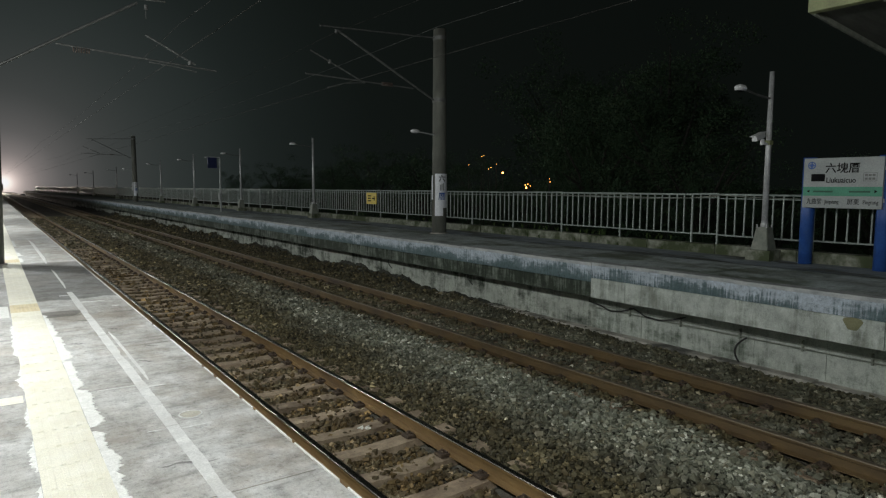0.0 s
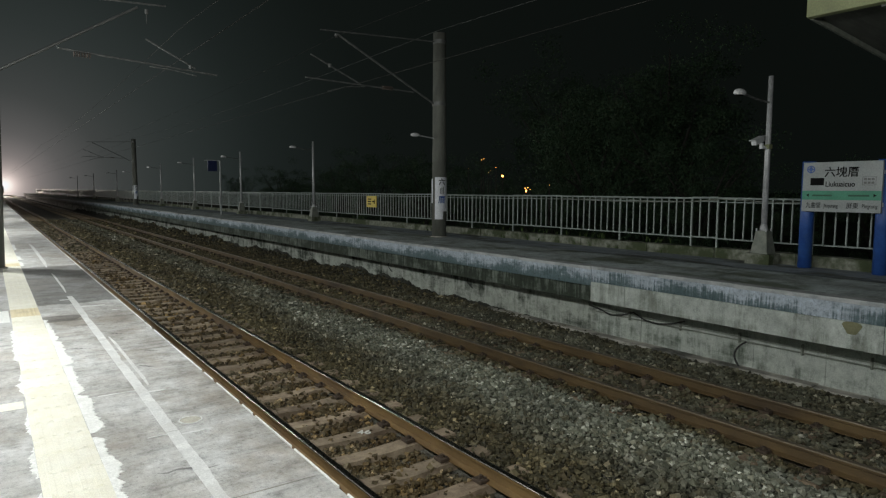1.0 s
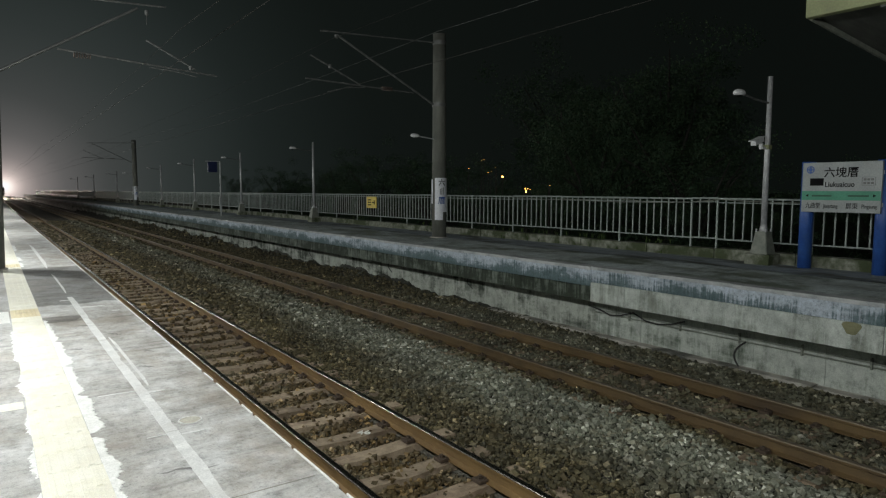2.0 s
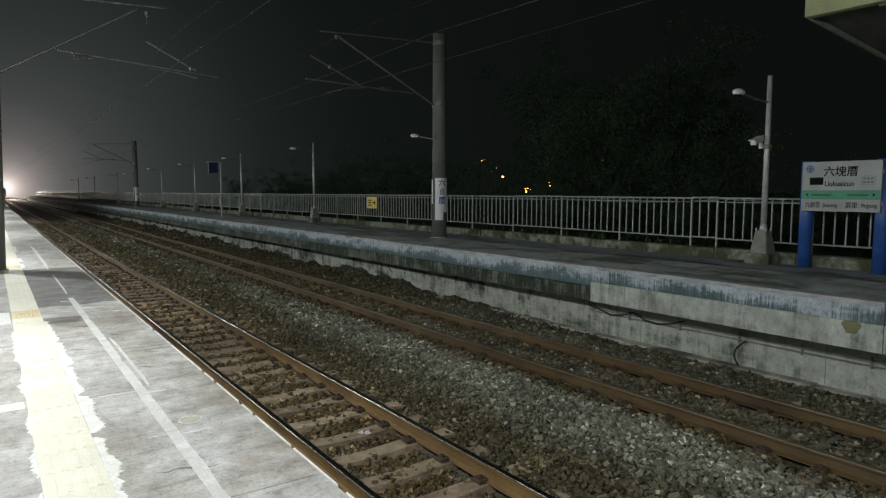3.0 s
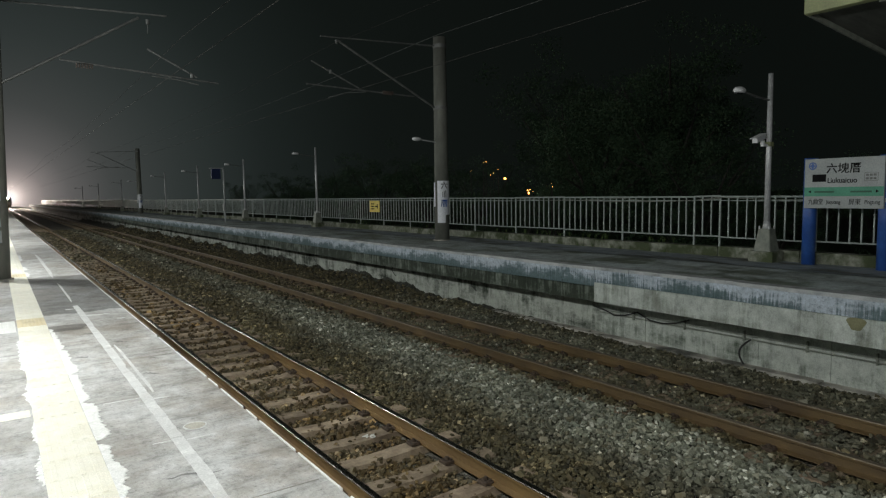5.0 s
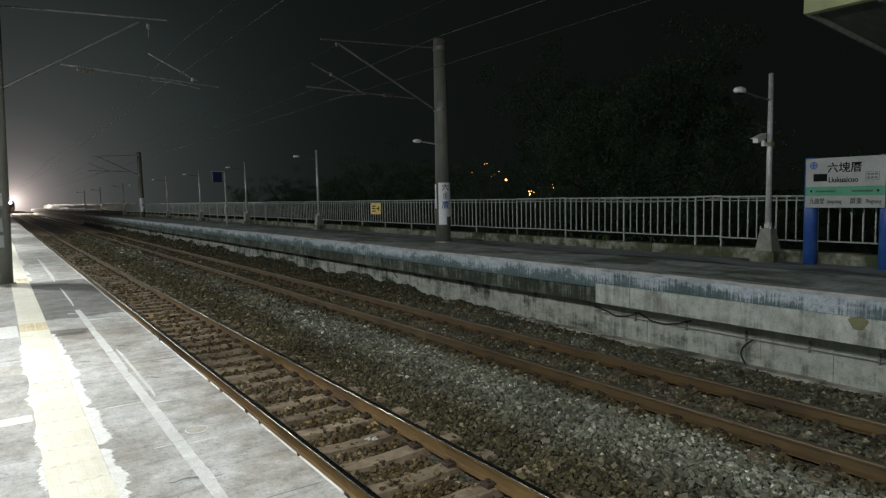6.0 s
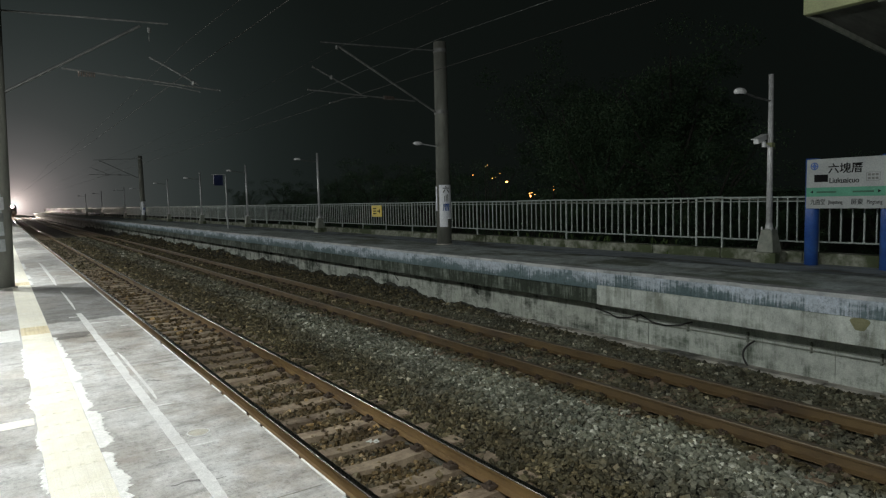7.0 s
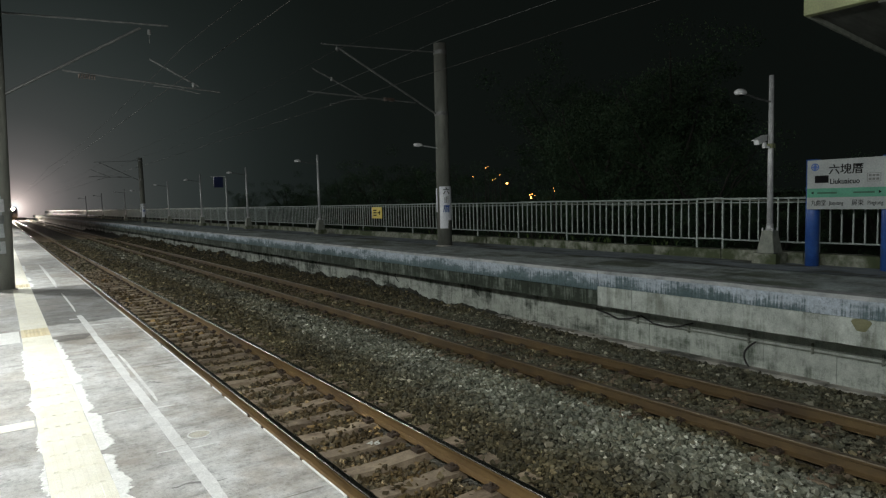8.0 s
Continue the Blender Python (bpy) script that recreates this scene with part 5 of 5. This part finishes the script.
# ---- trees and lights behind the fence ----
def tree(at, height, spread, seed):
    rng = random.Random(seed)
    t = thing("tree", "dark leafy tree, bushy to the ground, behind the fence", "tree", at, "trees")
    bm = bmesh.new()
    tips = []
    tube(bm, (0, 0, -0.2), (0.1, 0, height * 0.35), 0.22, 0.15, 9)
    for k in range(9):
        a = rng.uniform(0, 6.28)
        b = Vector((0.1, 0, height * rng.uniform(0.28, 0.36)))
        e = Vector((math.cos(a) * spread * rng.uniform(0.35, 0.75), math.sin(a) * spread * rng.uniform(0.35, 0.75), height * rng.uniform(0.55, 0.9)))
        m = b.lerp(e, 0.5) + Vector((0, 0, 0.4))
        tube(bm, b, m, 0.09, 0.06, 6)
        tube(bm, m, e, 0.06, 0.02, 6)
        tips += [m, e]
    part("trunk", bm, M["bark"], t)
    cl = []
    for k in range(70):
        p = rng.choice(tips) + Vector((rng.gauss(0, spread * 0.24), rng.gauss(0, spread * 0.24), rng.gauss(0, height * 0.09)))
        cl.append((p, rng.uniform(0.35, 0.95)))
    for k in range(46):
        a, r = rng.uniform(0, 6.28), spread * rng.uniform(0.15, 0.85)
        cl.append((Vector((r * math.cos(a), r * math.sin(a), height * rng.uniform(0.06, 0.50))), rng.uniform(0.4, 0.9)))
    nr = np.random.default_rng(seed)
    V, Fc = [], []
    n = 0
    for p, r in cl:
        k = 190
        d = nr.normal(size=(k, 3))
        d = d / np.linalg.norm(d, axis=1)[:, None] * (r * nr.random((k, 1)) ** 0.45)
        c = np.array(p) + d * np.array((1, 1, 0.75))
        u = nr.normal(size=(k, 3))
        u /= np.linalg.norm(u, axis=1)[:, None]
        w = np.cross(u, nr.normal(size=(k, 3)))
        w /= np.linalg.norm(w, axis=1)[:, None]
        s = nr.uniform(0.028, 0.068, (k, 1))
        q = np.stack([c - u * s, c + w * s * 0.45, c + u * s, c - w * s * 0.45], 1)
        V.append(q.reshape(-1, 3))
        Fc.append(np.arange(n, n + 4 * k).reshape(-1, 4))
        n += 4 * k
    me = bpy.data.meshes.new("crown")
    me.from_pydata(np.concatenate(V).tolist(), [], np.concatenate(Fc).tolist())
    me.materials.append(M["leaf"])
    crown = new("crown", me)
    crown.parent = t
    return t


def background():
    a = tree((18.6, 13.2, -1.6), 7.5, 3.2, 1)
    b = tree((20.5, 19.5, -1.6), 8.2, 3.4, 2)
    # tall trees close behind the fence, then lower scrub that thins out into the mist
    spots = [(21.5, 15.5, 1.1), (22.0, 18.0, 1.15), (25.0, 23.5, 1.2), (17.6, 15.6, 0.86), (18.0, 11.6, 0.62), (19.5, 10.0, 0.50), (21.0, 8.0, 0.52), (22.0, 5.0, 0.5),
             (17.2, 21.5, 0.58), (16.1, 18.9, 0.50), (16.0, 16.2, 0.42), (17.5, 26.0, 0.72), (17.0, 30.5, 0.66), (21.0, 33.0, 0.74), (17.2, 35.5, 0.62), (19.0, 40.0, 0.66), (17.5, 45.0, 0.60), (21.0, 50.0, 0.64), (18.0, 56.0, 0.55)]
    for i, (x, y, s) in enumerate(spots):
        o = copy_thing(a if i % 2 else b, pose(x, y, -1.6, 0, 0, random.uniform(0, 360)))
        o.scale = (s, s, s)
    # the smallest glowing balls imitate leaves lit by the orange lamps
    for x, y, z, r, tall in ((15.0, 17.55, 2.04, 0.040, 0.75), (15.0, 16.31, 1.51, 0.020, 2.2), (15.0, 16.36, 1.60, 0.013, 1.6), (15.0, 16.24, 1.62, 0.011, 1.2), (15.0, 16.10, 1.57, 0.010, 0.7),
                             (15.0, 18.76, 2.66, 0.013, 0.5), (15.0, 18.62, 2.69, 0.010, 0.6), (15.0, 19.53, 2.37, 0.008, 1.4), (15.0, 18.35, 2.19, 0.012, 0.5), (15.0, 18.20, 2.24, 0.008, 0.6),
                             (15.0, 17.92, 2.36, 0.008, 1.3), (15.0, 15.18, 1.70, 0.008, 1.8), (15.0, 15.22, 1.80, 0.006, 1.4)):
        t = thing("garden_lamp", "small orange glow behind the fence, for lamps and the leaves they light", "lamp", (x, y, -1.6), "orange lamps")
        bm = bmesh.new()
        tube(bm, (0.0, 0, 0), (0.0, 0, z + 1.6 - r * 0.5), 0.02, 0.012)
        part("post", bm, M["bark"], t, "dark post added under the glow")
        bm = bmesh.new()
        ball(bm, (0, 0, z + 1.6), r, (1, 1, tall), 12)
        part("glow_ball", bm, M["sodium"], t, "glowing orange ball")
    for i, y in enumerate((122, 136, 152, 171, 192)):
        t = thing("platform_board", "small white board on a post at the platform's far end", "sign", (10.6, y, P2), "far boards")
        bm = bmesh.new()
        tube(bm, (0, 0, 0), (0, 0, 1.1), 0.04)
        part("post", bm, M["galv"], t)
        bm = bmesh.new()
        box(bm, -0.28, 0.28, 0.04, 0.07, 0.72, 1.08)
        box(bm, -0.28, 0.28, -0.07, -0.04, 0.72, 1.08)
        part("panel", bm, M["white"], t)


# ---- train ----
def train():
    t = thing("train", "pale commuter train with bright headlamps coming down the line", "train", (TRACK_1, 278, RAIL))
    bm = bmesh.new()
    prof = [(-1.40, 0.95), (1.40, 0.95), (1.45, 1.2), (1.45, 2.9), (1.25, 3.45), (0.7, 3.75), (-0.7, 3.75), (-1.25, 3.45), (-1.45, 2.9), (-1.45, 1.2)]
    prism(bm, prof, 0.5, 20.0)
    nose = [bm.verts.new((x * 0.93, 0.0, 0.95 + (z - 0.95) * 0.96)) for x, z in prof]
    ring = [v for v in bm.verts if abs(v.co.y - 0.5) < 1e-4]
    for i in range(10):
        bm.faces.new((nose[i], nose[(i + 1) % 10], ring[(i + 1) % 10], ring[i]))
    bm.faces.new(nose[::-1])
    part("body", bm, M["train"], t)
    bm = bmesh.new()
    box(bm, -1.1, 1.1, -0.02, 0.02, 2.0, 2.85, 0.01)
    part("windscreen", bm, M["glass"], t)
    for x in (-0.35, 0.35):
        bm = bmesh.new()
        tube(bm, (x, -0.006, 3.12), (x, 0.02, 3.12), 0.26, seg=20)
        part("headlamp", bm, M["headlamp"], t, "round glowing headlamp")
    bm = bmesh.new()
    box(bm, -0.16, 0.16, -0.35, 0.1, 0.75, 1.0, 0.03)
    part("coupler", bm, M["clip"], t)
    bm = bmesh.new()
    box(bm, -1.2, 1.2, 0.2, 19.5, 0.45, 0.94, 0.03)
    part("underframe", bm, M["clip"], t)
    for y in (2.2, 4.3, 15.5, 17.6):
        for x in (-0.566, 0.566):
            bm = bmesh.new()
            tube(bm, (x - 0.06, y, 0.43), (x + 0.06, y, 0.43), 0.43, seg=24)
            part("wheel", bm, M["rust"], t)
    for k in range(6):
        for x in (-1.46, 1.44):
            bm = bmesh.new()
            box(bm, x, x + 0.02, 2.4 + 2.8 * k, 4.2 + 2.8 * k, 2.0, 2.8, 0.005)
            part("window", bm, M["glass"], t)
    return t


P_1 = platform_1()
canopy_1()
P_2 = platform_2()
fence()
fence_cable()
weeds()
yellow_board()
name_sign()
lamp_posts()
catenary()
canopy_2()
wall_cables()
background()
TRAIN = train()
platform_1_details(P_1)


def motions():
    walk(TRAIN, [(t, pose(TRACK_1, 278.0 - 8.0 * t, RAIL)) for t in (0.0, 2.0, 4.0, 6.0, 8.0)])


motions()
